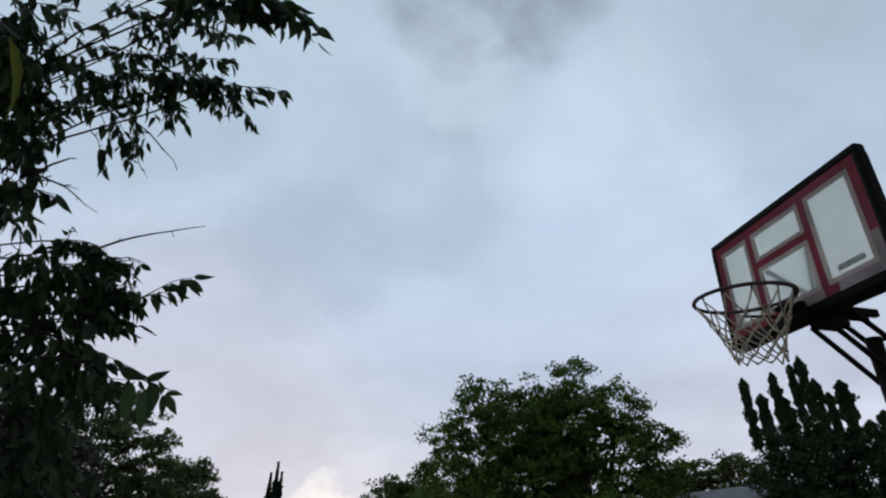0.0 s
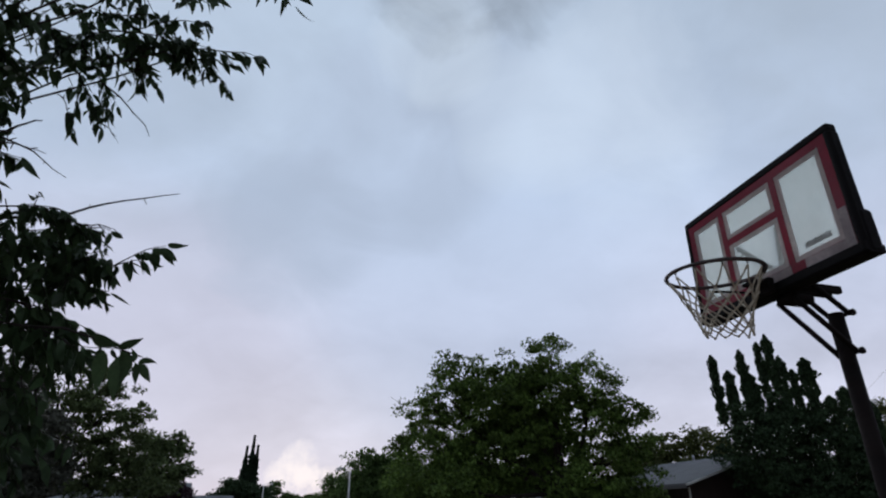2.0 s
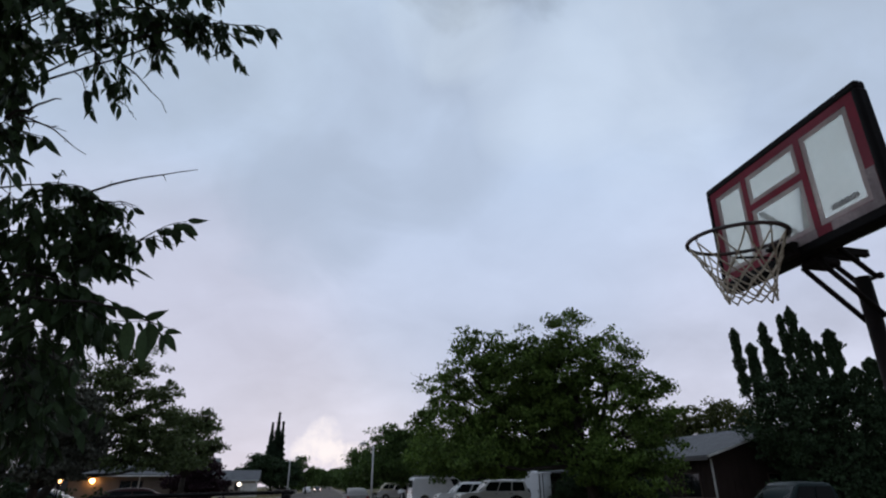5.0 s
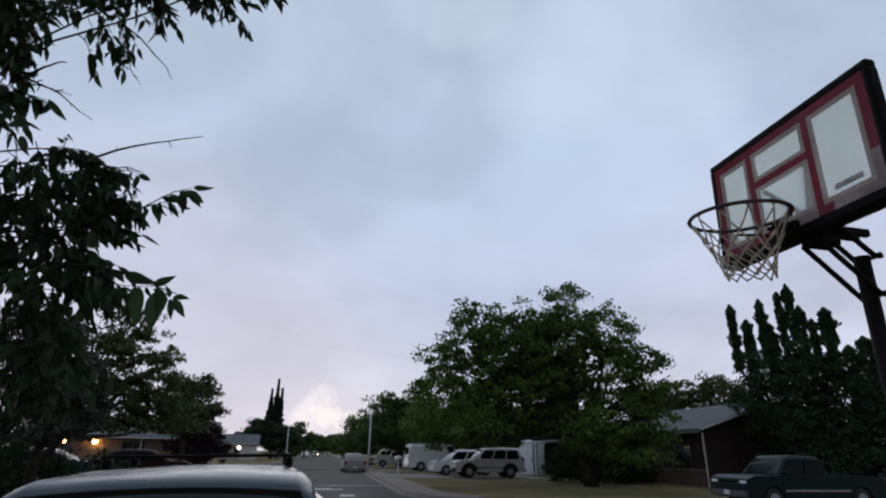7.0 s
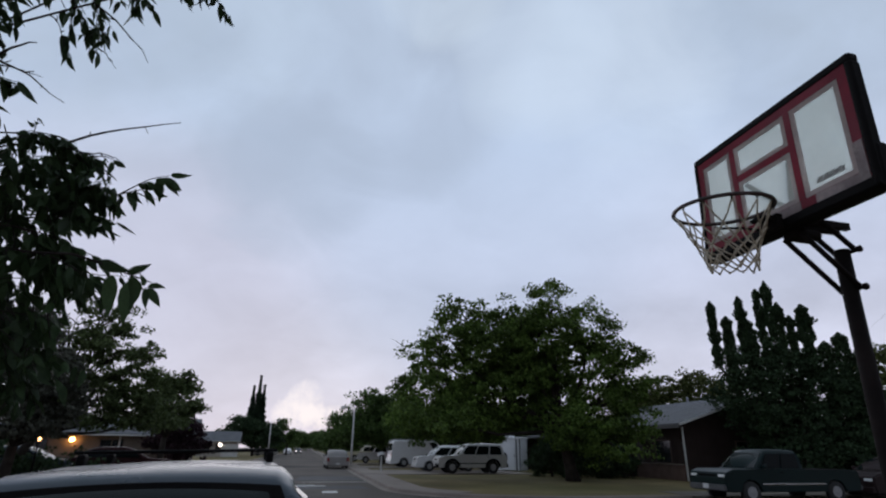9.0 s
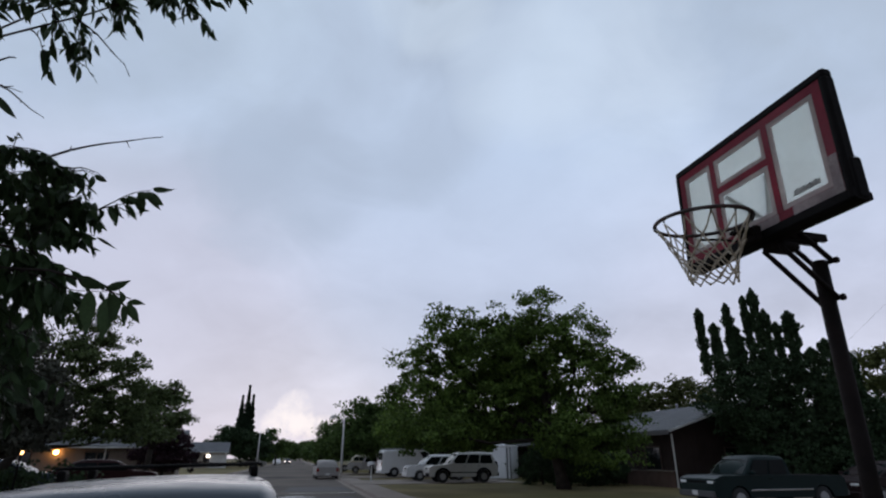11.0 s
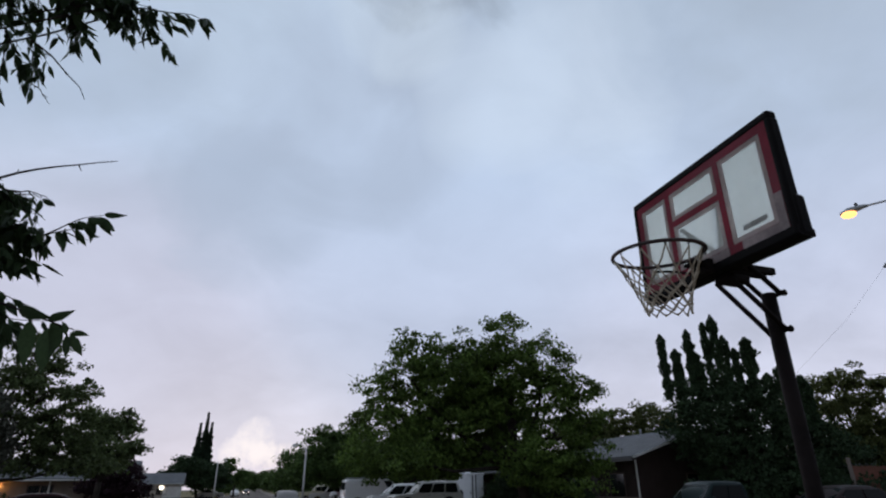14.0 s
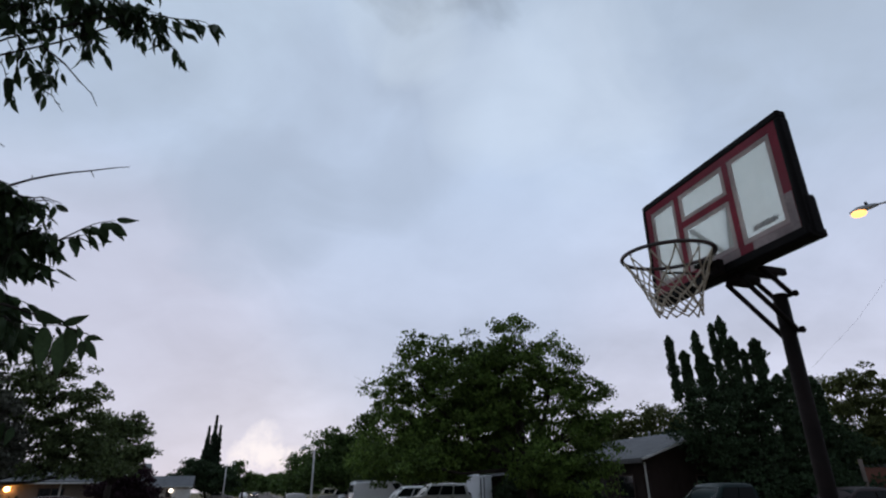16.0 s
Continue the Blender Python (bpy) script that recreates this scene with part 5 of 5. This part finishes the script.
van = vehicle("cargo_van", pose(9.4, 49.6, 0.135, 0, 0, 4), WHITE_CAR, "white cargo van with a ladder rack", "van", L=5.4, Wd=2.0, Hh=2.08, belt=1.2, hood=1.15, wheels=(-1.6, 1.75), wr=0.36, cabin=(-2.62, -2.55, 1.2, 1.95), deck=1.2, panes=1, crown=0.05, top=0.88, pane_from=0.8)
rack(van, (-2.0, -0.6, 0.7), 2.10, 0.70)
part("ladder_rail", tube([(-2.4, 0.72, 2.2), (1.1, 0.72, 2.2)], 0.02, 6), GALV, van)
part("ladder_rail", tube([(-2.4, -0.72, 2.2), (1.1, -0.72, 2.2)], 0.02, 6), GALV, van)


def pickup(m, paint, label, **kw):
    d = dict(L=5.4, Wd=1.95, Hh=1.78, belt=1.14, hood=1.12, wheels=(-1.65, 1.75), wr=0.37, cabin=(-0.75, -0.62, 0.55, 1.05), deck=1.10, sill=0.42, panes=2)
    d.update(kw)
    p = vehicle("pickup_truck", m, paint, label, "pickup", **d)
    # black sheet on the solid body stands in for the open bed's dark hollow
    part("bed_top_sheet", box((d["cabin"][0] + d["L"] / 2 - 0.3, d["Wd"] - 0.2, 0.02), ((d["cabin"][0] - d["L"] / 2) / 2, 0, d["deck"] + 0.008)), BLACK, p, "flat black sheet standing in for the dark open cargo bed")
    return p


green = pickup(pose(15.7, 17.42, 0.0, 0, 0, 180) @ Matrix.Scale(0.92, 4), GREEN_CAR, "dark green extended-cab pickup with chrome bumper", L=5.75, wheels=(-1.75, 1.85), cabin=(-0.50, -0.40, 0.92, 1.50), cladding=CHROME, bumper=TRIM_GREY)
pickup(pose(7.6, 62.0, 0.135, 0, 0, 176) @ Matrix.Scale(0.92, 4), WHITE_CAR, "white pickup parked on a driveway")
pickup(pose(7.2, 71.0, 0.10, 0, 0, 182), CREAM, "cream pickup parked beyond the white one")
vehicle("sedan", pose(2.35, 50.6, 0.0, 0, 0, 92), DULL_SILVER, "silver sedan parked at the kerb, seen from behind", "car", L=4.6, Wd=1.78, Hh=1.42, belt=0.95, hood=0.92, wheels=(-1.35, 1.35), wr=0.32, cabin=(-1.75, -1.05, 0.35, 1.2), deck=0.98, panes=2, sill=0.26)
SED = dict(L=4.6, Wd=1.78, Hh=1.43, belt=0.95, hood=0.9, wheels=(-1.35, 1.35), wr=0.32, cabin=(-1.75, -1.05, 0.35, 1.2), deck=0.98, panes=2, sill=0.26)
vehicle("sedan", pose(-8.9, 31.5, 0.10, 0, 0, 10), RED_CAR, "dark red sedan parked before the tan house", "car", **SED)
vehicle("sedan", pose(-12.8, 30.5, 0.10, 0, 0, 5), SLATE_CAR, "blue-grey sedan parked under the tree", "car", **SED)
vehicle("sedan", pose(-4.8, 152, 0.0, 0, 0, 270), WHITE_CAR, "white sedan parked far along the street", "car", **SED)
vehicle("sedan", pose(-7.9, 118, 0.10, 0, 0, 0), SILVER, "pale sedan on a driveway by the cypresses", "car", **SED)
vehicle("sedan", pose(-2.6, 176, 0.0, 0, 0, 270), SLATE_CAR, "distant car with its headlights on", "car", lights_on=True, **SED)

vehicle("sedan", pose(21.3, 17.5, 0.0, 0, 0, 180), DARK_CAR, "dark maroon sedan parked behind the green pickup", "car", **SED)

near = vehicle("station_wagon", pose(-0.91, 4.79, 0.004, -1.2, 0, 95), SLATE_CAR, "blue-grey wagon with a black roof rack, parked on the driveway", "car", L=4.5, Wd=1.74, Hh=1.455, belt=0.95, hood=0.92, wheels=(-1.3, 1.4), wr=0.32, cabin=(-2.1, -1.90, 0.45, 1.3), deck=0.95, panes=3, sill=0.26, crown=0.028, top=0.755, glass=(0.15, 0))
rack(near, (-0.55, 0.25), 1.462, 0.62, 0.010)
part("roof_seam", tube([(-1.2, -0.62, 1.458), (-1.2, 0, 1.468), (-1.2, 0.62, 1.458)], 0.004, 4), BLACK, near)


def curved_pane(name, material, parent, label, low, high, grow, proud, rf=-2.1, rt=-1.90, belt=0.95, top=1.445, wb=0.83, wt=0.657, n=14):
    """A rear window bowed across the car and arched along its upper edge."""
    bm = bmesh.new()
    cols = []
    for i in range(n + 1):
        s = -1 + 2 * i / n
        col = []
        for g, w in ((low, wb * 0.86 + grow), ((low + high) / 2, (wb * 0.86 + wt * 0.9) / 2 + grow), (high - 0.055 * s * s, wt * 0.87 + grow)):
            x = rf + (rt - rf) * g - 0.04 - proud + 0.008 * abs(s) ** 3
            col.append((x, s * w, belt + (top - belt) * g))
        cols.append([[bm.verts.new((x + d, y, z)) for x, y, z in col] for d in (0.0, 0.02)])
    for a, b in zip(cols, cols[1:]):
        for k in (0, 1):
            bm.faces.new((a[0][k], a[0][k + 1], b[0][k + 1], b[0][k]))
            bm.faces.new((a[1][k], b[1][k], b[1][k + 1], a[1][k + 1]))
        bm.faces.new((a[0][0], b[0][0], b[1][0], a[1][0]))
        bm.faces.new((a[0][2], a[1][2], b[1][2], b[0][2]))
    bmesh.ops.recalc_face_normals(bm, faces=bm.faces[:])
    return part(name, bm, material, parent, label, True)


seal = curved_pane("window_seal", BLACK, near, "black rubber window surround", 0.12, 0.955, 0.02, 0.0)
curved_pane("rear_window", GLASS, near, "dark arched rear window", 0.17, 0.905, -0.035, 0.006)
part("inspection_sticker", box((0.012, 0.07, 0.04), (-1.962, -0.55, 1.30)), WHITE_TRIM, near, "small pale sticker on the rear window")

# ---- houses, shed and fences ----


def gable_roof(parent, x0, x1, y0, y1, eave, ridge, over=0.45, along="y", thick=0.14, rows=14):
    """Two slopes of overlapping shingle courses, each course a step of its own."""
    mid = (x0 + x1) / 2 if along == "y" else (y0 + y1) / 2
    half = (x1 - x0) / 2 + over if along == "y" else (y1 - y0) / 2 + over
    lo, hi = (y0 - over, y1 + over) if along == "y" else (x0 - over, x1 + over)
    drop = (ridge - eave) * half / (half - over)

    def slab(cut):
        """A bar along the roof with the outline cut, given as distance from the ridge line and height."""
        bm = bmesh.new()
        ends = [[bm.verts.new((mid + d, end, z) if along == "y" else (end, mid + d, z)) for d, z in cut] for end in (lo, hi)]
        n = len(cut)
        for i in range(n):
            bm.faces.new((ends[0][i], ends[0][(i + 1) % n], ends[1][(i + 1) % n], ends[1][i]))
        bm.faces.new(ends[0])
        bm.faces.new(ends[1][::-1])
        return bm

    roof = part("roof", slab([(-half, ridge - drop), (0, ridge), (half, ridge - drop), (half, ridge - drop - thick), (0, ridge - thick), (-half, ridge - drop - thick)]), SHINGLE, parent, "grey asphalt shingle gable roof")
    for s in (-1, 1):
        for k in range(rows):
            a, b = 1 - k / rows, max(1 - (k + 1) / rows - 0.02, 0)
            part("shingle_course", slab([(s * half * a, ridge - drop * a + 0.028), (s * half * b, ridge - drop * b + 0.010), (s * half * b, ridge - drop * b + 0.003), (s * half * a, ridge - drop * a + 0.003)]), SHINGLE, roof)
    return roof


def window(parent, x, y, z, w, h, axis, depth=0.06, trim=None):
    """A window with frame, sill and panes, on a wall that faces along axis ('x' or 'y')."""
    trim = trim or BROWN_TRIM
    def b(sz, at, **kw):
        return box((sz[1], sz[0], sz[2]) if axis == "x" else sz, (x + at[1], y + at[0], z + at[2]) if axis == "x" else (x + at[0], y + at[1], z + at[2]), **kw)
    bm = b((w, depth, 0.06), (0, 0, h / 2))
    b((w, depth, 0.06), (0, 0, -h / 2), bm=bm)
    for s in (-1, 1):
        b((0.06, depth, h - 0.06), (s * (w / 2 - 0.03), 0, 0), bm=bm)
    fr = part("window", bm, trim, parent, "framed window")
    for s in (-1, 1):
        part("pane", b((w / 2 - 0.07, 0.02, h - 0.08), (s * w / 4, 0, 0)), WINDOW, fr)
    part("sill", b((w + 0.12, depth + 0.06, 0.05), (0, 0, -h / 2 - 0.05)), trim, fr)


# brown house on the corner: ridge along the street, gable towards the cross street
house = empty("house", Matrix(), "low brown house with a grey shingle gable roof", "house")
X0, X1, YA, YB = 19.5, 29.5, 27.4, 38.0
bm = box((X1 - X0, YB - YA, 3.0), ((X0 + X1) / 2, (YA + YB) / 2, 1.5))
prism([(X0, 3.0), (X1, 3.0), ((X0 + X1) / 2, 4.50)], YB - YA, Matrix.Translation((0, YB, 0)) @ Matrix(((1, 0, 0, 0), (0, 0, -1, 0), (0, 1, 0, 0), (0, 0, 0, 1))), bm)
part("wall", bm, SIDING, house, "dark brown wood walls")
gable_roof(house, X0, X1, YA, YB, 3.12, 4.68, 0.5)
mid = (X0 + X1) / 2
for s in (-1, 1):
    run = Vector((s * (X1 - X0 + 1.0) / 2, 0, -(4.68 - 3.12) * ((X1 - X0) / 2 + 0.5) / ((X1 - X0) / 2)))
    a = Vector((mid, YA - 0.515, 4.63))
    t = tube([a, a + run], 0.075, 4)
    part("bargeboard", t, WHITE_TRIM, house, "pale painted bargeboard")
part("fascia", box((0.03, YB - YA + 1.0, 0.16), (X0 - 0.52, (YA + YB) / 2, 2.82)), TRIM_GREY, house)
part("downpipe", box((0.08, 0.08, 2.7), (X0 - 0.05, YA - 0.05, 1.45), bevel=0.015), WHITE_TRIM, house, "white corner downpipe")
part("brick_skirt", box((0.12, 4.6, 0.85), (X0 - 0.07, YA + 2.35, 0.45), bevel=0.01), BRICK, house, "low brown brick skirt")
part("skirt_cap", box((0.18, 4.7, 0.06), (X0 - 0.09, YA + 2.35, 0.905), bevel=0.008), CONCRETE, house)
me = bpy.data.meshes.new("batten")
bm = box((0.025, 0.012, 2.7))
bm.to_mesh(me)
bm.free()
me.materials.append(SIDING)
for i in range(23):
    share("batten", me, Matrix.Translation((X0 + 0.3 + i * 0.42, YA - 0.008, 1.45)), house)
for i in range(25):
    share("batten", me, Matrix.Translation((X0 - 0.014, YA + 0.3 + i * 0.42, 1.45)) @ Matrix.Rotation(radians(90), 4, "Z"), house)
window(house, X0 - 0.03, YA + 1.9, 1.55, 1.5, 1.2, "x")
window(house, X0 - 0.03, YA + 7.5, 1.55, 1.6, 1.2, "x")
window(house, 23.4, YA - 0.03, 1.55, 1.5, 1.1, "y")
part("front_door", box((0.06, 0.95, 2.05), (X0 - 0.03, YA + 4.3, 1.1), bevel=0.01), FENCE_DARK, house, "dark front door")
part("vent_pipe", tube([(24.2, 33, 3.6), (24.2, 33, 4.85)], 0.06, 8), GALV, house)
part("vent_cap", tube([(24.2, 33, 4.85), (24.2, 33, 4.95)], [0.1, 0.04], 8), GALV, house)

# white storage shed by the driveway
shed = empty("storage_shed", pose(15.3, 42.5, 0.12, 0, 0, -40), "white sheet-metal storage shed with a wide door", "shed")
part("wall", box((1.75, 1.6, 2.25), (0, 0, 1.125), bevel=0.02), WHITE_METAL, shed)
part("roof", box((1.9, 1.75, 0.10), (0, 0, 2.30), bevel=0.02), WHITE_METAL, shed)
part("roof_vent", box((0.6, 0.4, 0.12), (-0.2, 0, 2.41), bevel=0.03), WHITE_METAL, shed)
part("door", box((1.3, 0.04, 2.05), (-0.15, -0.815, 1.06), bevel=0.008), WHITE_METAL, shed, "flat white door")
for i in range(5):
    part("door_rib", box((0.03, 0.012, 1.95), (-0.67 + i * 0.26, -0.838, 1.06), bevel=0.003), WHITE_METAL, shed)
part("door_frame", box((0.08, 0.07, 2.2), (0.58, -0.82, 1.1), bevel=0.01), TRIM_GREY, shed)
part("corner_trim", box((0.08, 0.07, 2.25), (0.83, -0.81, 1.12), bevel=0.01), TRIM_GREY, shed)
part("latch", box((0.05, 0.05, 0.18), (0.42, -0.85, 1.05), bevel=0.01), BLACK, shed)


def fence(name, a, b, h, material, label, z=0.1, board=0.145):
    a, b = Vector((*a, z)), Vector((*b, z))
    d = b - a
    n = int(d.length / (board + 0.012))
    root = empty(name, Matrix.Translation(a) @ Matrix.Rotation(math.atan2(d.y, d.x), 4, "Z"), label, "fence")
    me = bpy.data.meshes.new("board")
    bm = prism([(-board / 2, 0), (board / 2, 0), (board / 2, h - 0.04), (board / 2 - 0.03, h), (-board / 2 + 0.03, h), (-board / 2, h - 0.04)], 0.02, Matrix(((1, 0, 0, 0), (0, 0, -1, 0), (0, 1, 0, 0), (0, 0, 0, 1))))
    bm.to_mesh(me)
    bm.free()
    me.materials.append(material)
    for i in range(n):
        share("board", me, Matrix.Translation(((i + 0.5) * (board + 0.012), 0, random.uniform(-0.015, 0.015))), root)
    for zz in (0.35, h - 0.3):
        part("rail", box((d.length, 0.04, 0.09), (d.length / 2, 0.045, zz)), material, root)
    for i in range(int(d.length / 2.4) + 1):
        part("post", box((0.09, 0.09, h + 0.05), (min(i * 2.4, d.length), 0.07, (h + 0.05) / 2)), material, root)
    return root


# the first fence is added to fill the tree's shade between shed and house
fence("wooden_fence", (16.9, 41.3), (19.6, 36.6), 1.85, FENCE_DARK, "dark weathered board fence, added to fill the shade between shed and house")
fence("wooden_fence", (29.8, 27.2), (35.5, 19.4), 1.8, FENCE_DARK, "dark board fence beyond the pickup")
red_fence = fence("redwood_fence", (25.0, 19.5), (33.0, 19.2), 2.1, FENCE_RED, "reddish-brown board fence beside the cross street")
part("end_post", box((0.12, 0.12, 2.5), (-0.12, 0.0, 1.2), bevel=0.01), CONCRETE, red_fence, "pale grey end post")

# dark carport under the shade tree, added to fill the deep shade there
carport = empty("carport", Matrix(), "dark carport added to fill the shade under the tree", "carport")
part("roof", box((5.0, 5.6, 0.18), (19.6, 44.2, 2.55), bevel=0.02), SHINGLE, carport)
part("back_wall", box((0.15, 5.4, 2.4), (21.6, 44.2, 1.3)), SIDING, carport)
part("side_wall", box((4.6, 0.15, 2.4), (19.3, 46.8, 1.3)), SIDING, carport)
for x, y in ((17.3, 41.6), (17.3, 46.7), (21.9, 41.6)):
    part("post", box((0.12, 0.12, 2.4), (x, y, 1.3), bevel=0.01), SIDING, carport)

# neighbour's low building far behind the pickup
hut = empty("garden_shed", pose(28.2, 22.3, 0.1, 0, 0, 38), "small grey garden shed behind the fence", "shed")
part("wall", box((2.6, 2.0, 2.1), (0, 0, 1.05)), SIDING, hut)
part("roof", box((3.0, 2.4, 0.12), (0, 0, 2.2), bevel=0.02), SHINGLE, hut)
part("door", box((0.8, 0.05, 1.8), (-0.3, -1.02, 0.92), bevel=0.008), FENCE_DARK, hut)


def simple_house(at, yaw, w, d, eave, ridge, wall, label, pipe=True):
    root = empty("house", pose(*at, 0, 0, yaw), label, "house")
    bm = box((w, d, eave), (0, 0, eave / 2))
    prism([(-d / 2, eave), (d / 2, eave), (0, ridge - 0.12)], w, Matrix(((0, 0, 1, -w / 2), (1, 0, 0, 0), (0, 1, 0, 0), (0, 0, 0, 1))), bm)
    part("wall", bm, wall, root)
    gable_roof(root, -w / 2, w / 2, -d / 2, d / 2, eave + 0.1, ridge, 0.5, "x", rows=10)
    for x in (-w * 0.3, w * 0.08):
        window(root, x, -d / 2 - 0.03, eave * 0.58, 1.5, 1.1, "y")
    part("garage_door", box((2.6, 0.06, 2.0), (w * 0.33, -d / 2 - 0.03, 1.02), bevel=0.01), WHITE_TRIM if not pipe else STUCCO, root)
    part("gutter", box((w + 1.0, 0.10, 0.10), (0, -d / 2 - 0.55, eave - 0.14), bevel=0.02), WHITE_TRIM, root)
    if pipe:
        part("downpipe", box((0.09, 0.09, eave - 0.2), (w * 0.12, -d / 2 - 0.06, eave / 2), bevel=0.015), WHITE_TRIM, root, "white downpipe")
    return root


simple_house((-15.0, 49.0, 0.1), 8, 12, 8, 2.35, 3.6, STUCCO, "tan house with a low grey roof across the street")
simple_house((-14.6, 104.0, 0.1), 4, 6.0, 7, 2.5, 4.0, PALE_STUCCO, "pale house lit by a porch lamp", False)
simple_house((12.5, 96.0, 0.1), 90, 12, 8, 2.5, 4.2, PALE_STUCCO, "pale house half hidden by street trees", False)


def porch_lamp(at, material, label, size=0.16):
    root = empty("porch_lamp", Matrix.Translation(at), label, "wall lamp")
    part("back_plate", box((0.12, 0.03, 0.22), (0, 0.10, 0), bevel=0.008), BLACK, root)
    part("bracket", tube([(0, 0.1, 0.06), (0, 0.05, 0.12), (0, 0, 0.11)], 0.012, 6), BLACK, root)
    bm = bmesh.new()
    bmesh.ops.create_uvsphere(bm, u_segments=14, v_segments=10, radius=size)
    part("globe", bm, material, root, "glowing glass globe", True)
    part("cap", tube([(0, 0, size * 0.8), (0, 0, size * 1.1)], [size * 0.7, size * 0.2], 10), BLACK, root)


post = empty("garden_lamp", Matrix.Translation((-7.62, 18.95, 0.1)), "small lit garden lamp on a thin post", "garden lamp")
part("post", tube([(0, 0, 0), (0, 0, 1.60)], 0.025, 8), BLACK, post)
bm = bmesh.new()
bmesh.ops.create_uvsphere(bm, u_segments=12, v_segments=8, radius=0.06, matrix=Matrix.Translation((0, 0, 1.66)))
part("globe", bm, DIM_WARM, post, "glowing glass globe", True)
part("cap", tube([(0, 0, 1.71), (0, 0, 1.76)], [0.06, 0.02], 8), BLACK, post)
porch_lamp((-15.85, 44.66, 2.0), WARM, "bright warm porch lamp on the tan house", 0.15)
porch_lamp((-13.9, 100.45, 1.95), WHITE_LAMP, "bright porch lamp on the pale house", 0.3)


def street_lamp(base, height, arm, head_yaw, label, lit=None, r=0.09, paint=GALV):
    """A pole with a curved arm and a flat cobra-head lamp."""
    root = empty("street_lamp", pose(*base, 0, 0, head_yaw), label, "street lamp")
    part("pole", tube([(0, 0, -0.05), (0, 0, height * 0.5), (0, 0, height)], [r * 1.2, r, r * 0.7], 12), paint, root, smooth=True)
    part("arm", tube([(0, 0, height - 0.5), (arm * 0.25, 0, height - 0.05), (arm * 0.6, 0, height + 0.22), (arm, 0, height + 0.22)], [0.035, 0.032, 0.03, 0.028], 8), paint, root, smooth=True)
    hd = tube([(arm - 0.05, 0, height + 0.22), (arm + 0.12, 0, height + 0.22), (arm + 0.4, 0, height + 0.19), (arm + 0.62, 0, height + 0.15)], [0.04, 0.075, 0.10, 0.04], 10)
    head = part("head", hd, paint, root, "grey cobra-head lamp housing", True)
    bm = bmesh.new()
    bmesh.ops.create_uvsphere(bm, u_segments=14, v_segments=10, radius=1.0, matrix=Matrix.Translation((arm + 0.42, 0, height + 0.09)) @ Matrix.Diagonal((0.19, 0.12, 0.11, 1)))
    part("lens", bm, lit or LENS, head, "glowing sodium lens" if lit else "", True)
    part("photocell", tube([(arm + 0.2, 0, height + 0.28), (arm + 0.2, 0, height + 0.37)], 0.04, 8), BLACK, head)
    return root


street_lamp((16.65, 7.33, 0.0), 8.4, 2.45, 123, "lit sodium street lamp on a curved arm", SODIUM)
street_lamp((4.05, 55.9, 0.1), 5.05, 0.7, 180, "unlit pale street lamp by the kerb", paint=POLE_PAINT)
street_lamp((-6.9, 110.0, 0.1), 6.0, 0.9, 0, "unlit pale street lamp across the street", paint=POLE_PAINT, r=0.11)

# mailbox, wires, refuse
box_post = empty("mailbox", pose(4.9, 40.0, 0.1, 0, 0, 0), "white mailbox on a wooden post", "mailbox")
part("post", box((0.09, 0.09, 1.0), (0, 0, 0.5), bevel=0.01), WHITE_TRIM, box_post)
bm = prism([(-0.22, 0)] + [(0.22 * math.cos(radians(a)) * (1 if a in (0, 180) else 0.98), 0.12 + 0.16 * math.sin(radians(a))) for a in range(0, 181, 20)], 0.5, Matrix.Translation((0, 0.25, 1.0)) @ Matrix(((1, 0, 0, 0), (0, 0, -1, 0), (0, 1, 0, 0), (0, 0, 0, 1))))
part("letter_box", bm, WHITE_METAL, box_post)
part("flag", box((0.02, 0.04, 0.16), (0.24, 0.0, 1.2)), RED, box_post)
utility = empty("utility_pole", Matrix.Translation((71.7, 54.3, 0.0)), "wooden utility pole with an overhead line", "utility pole")
part("pole", tube([(0, 0, -0.1), (0, 0, 15.4)], [0.18, 0.12], 10), BARK, utility)
part("crossarm", box((0.12, 2.2, 0.12), (0, 0, 14.9), m=Matrix.Rotation(radians(45), 4, "Z")), BARK, utility)
for dz in (0.0, 0.5):
    pts = [Vector((-21.7 * f, -21.2 * f, 14.95 - dz - 3.65 * f - 1.4 * f * (2 - f))) for f in (0.0, 0.25, 0.5, 0.75, 1.0, 1.5, 2.0)]
    part("cable", tube(pts, 0.02, 4), BLACK, utility)
near_pole = empty("utility_pole", pose(35.3, 19.7, 0.1, 0, 0, 122), "wooden utility pole with a service drop to the brown house", "utility pole")
part("pole", tube([(0, 0, -0.1), (0, 0, 13.9)], [0.17, 0.12], 10), BARK, near_pole)
part("crossarm", box((3.7, 0.11, 0.13), (0, 0, 13.2), bevel=0.01), BARK, near_pole)
for x in (-1.7, -0.9, 0.9, 1.7):
    part("insulator", tube([(x, 0, 13.26), (x, 0, 13.34), (x, 0, 13.42)], [0.03, 0.07, 0.03], 8), GALV, near_pole)
part("service_drop", tube([(1.7, 0, 13.3), (4.2, 2.2, 10.0), (7.0, 4.0, 7.2), (10.0, 2.1, 4.9)], 0.004, 5), BLACK, near_pole)
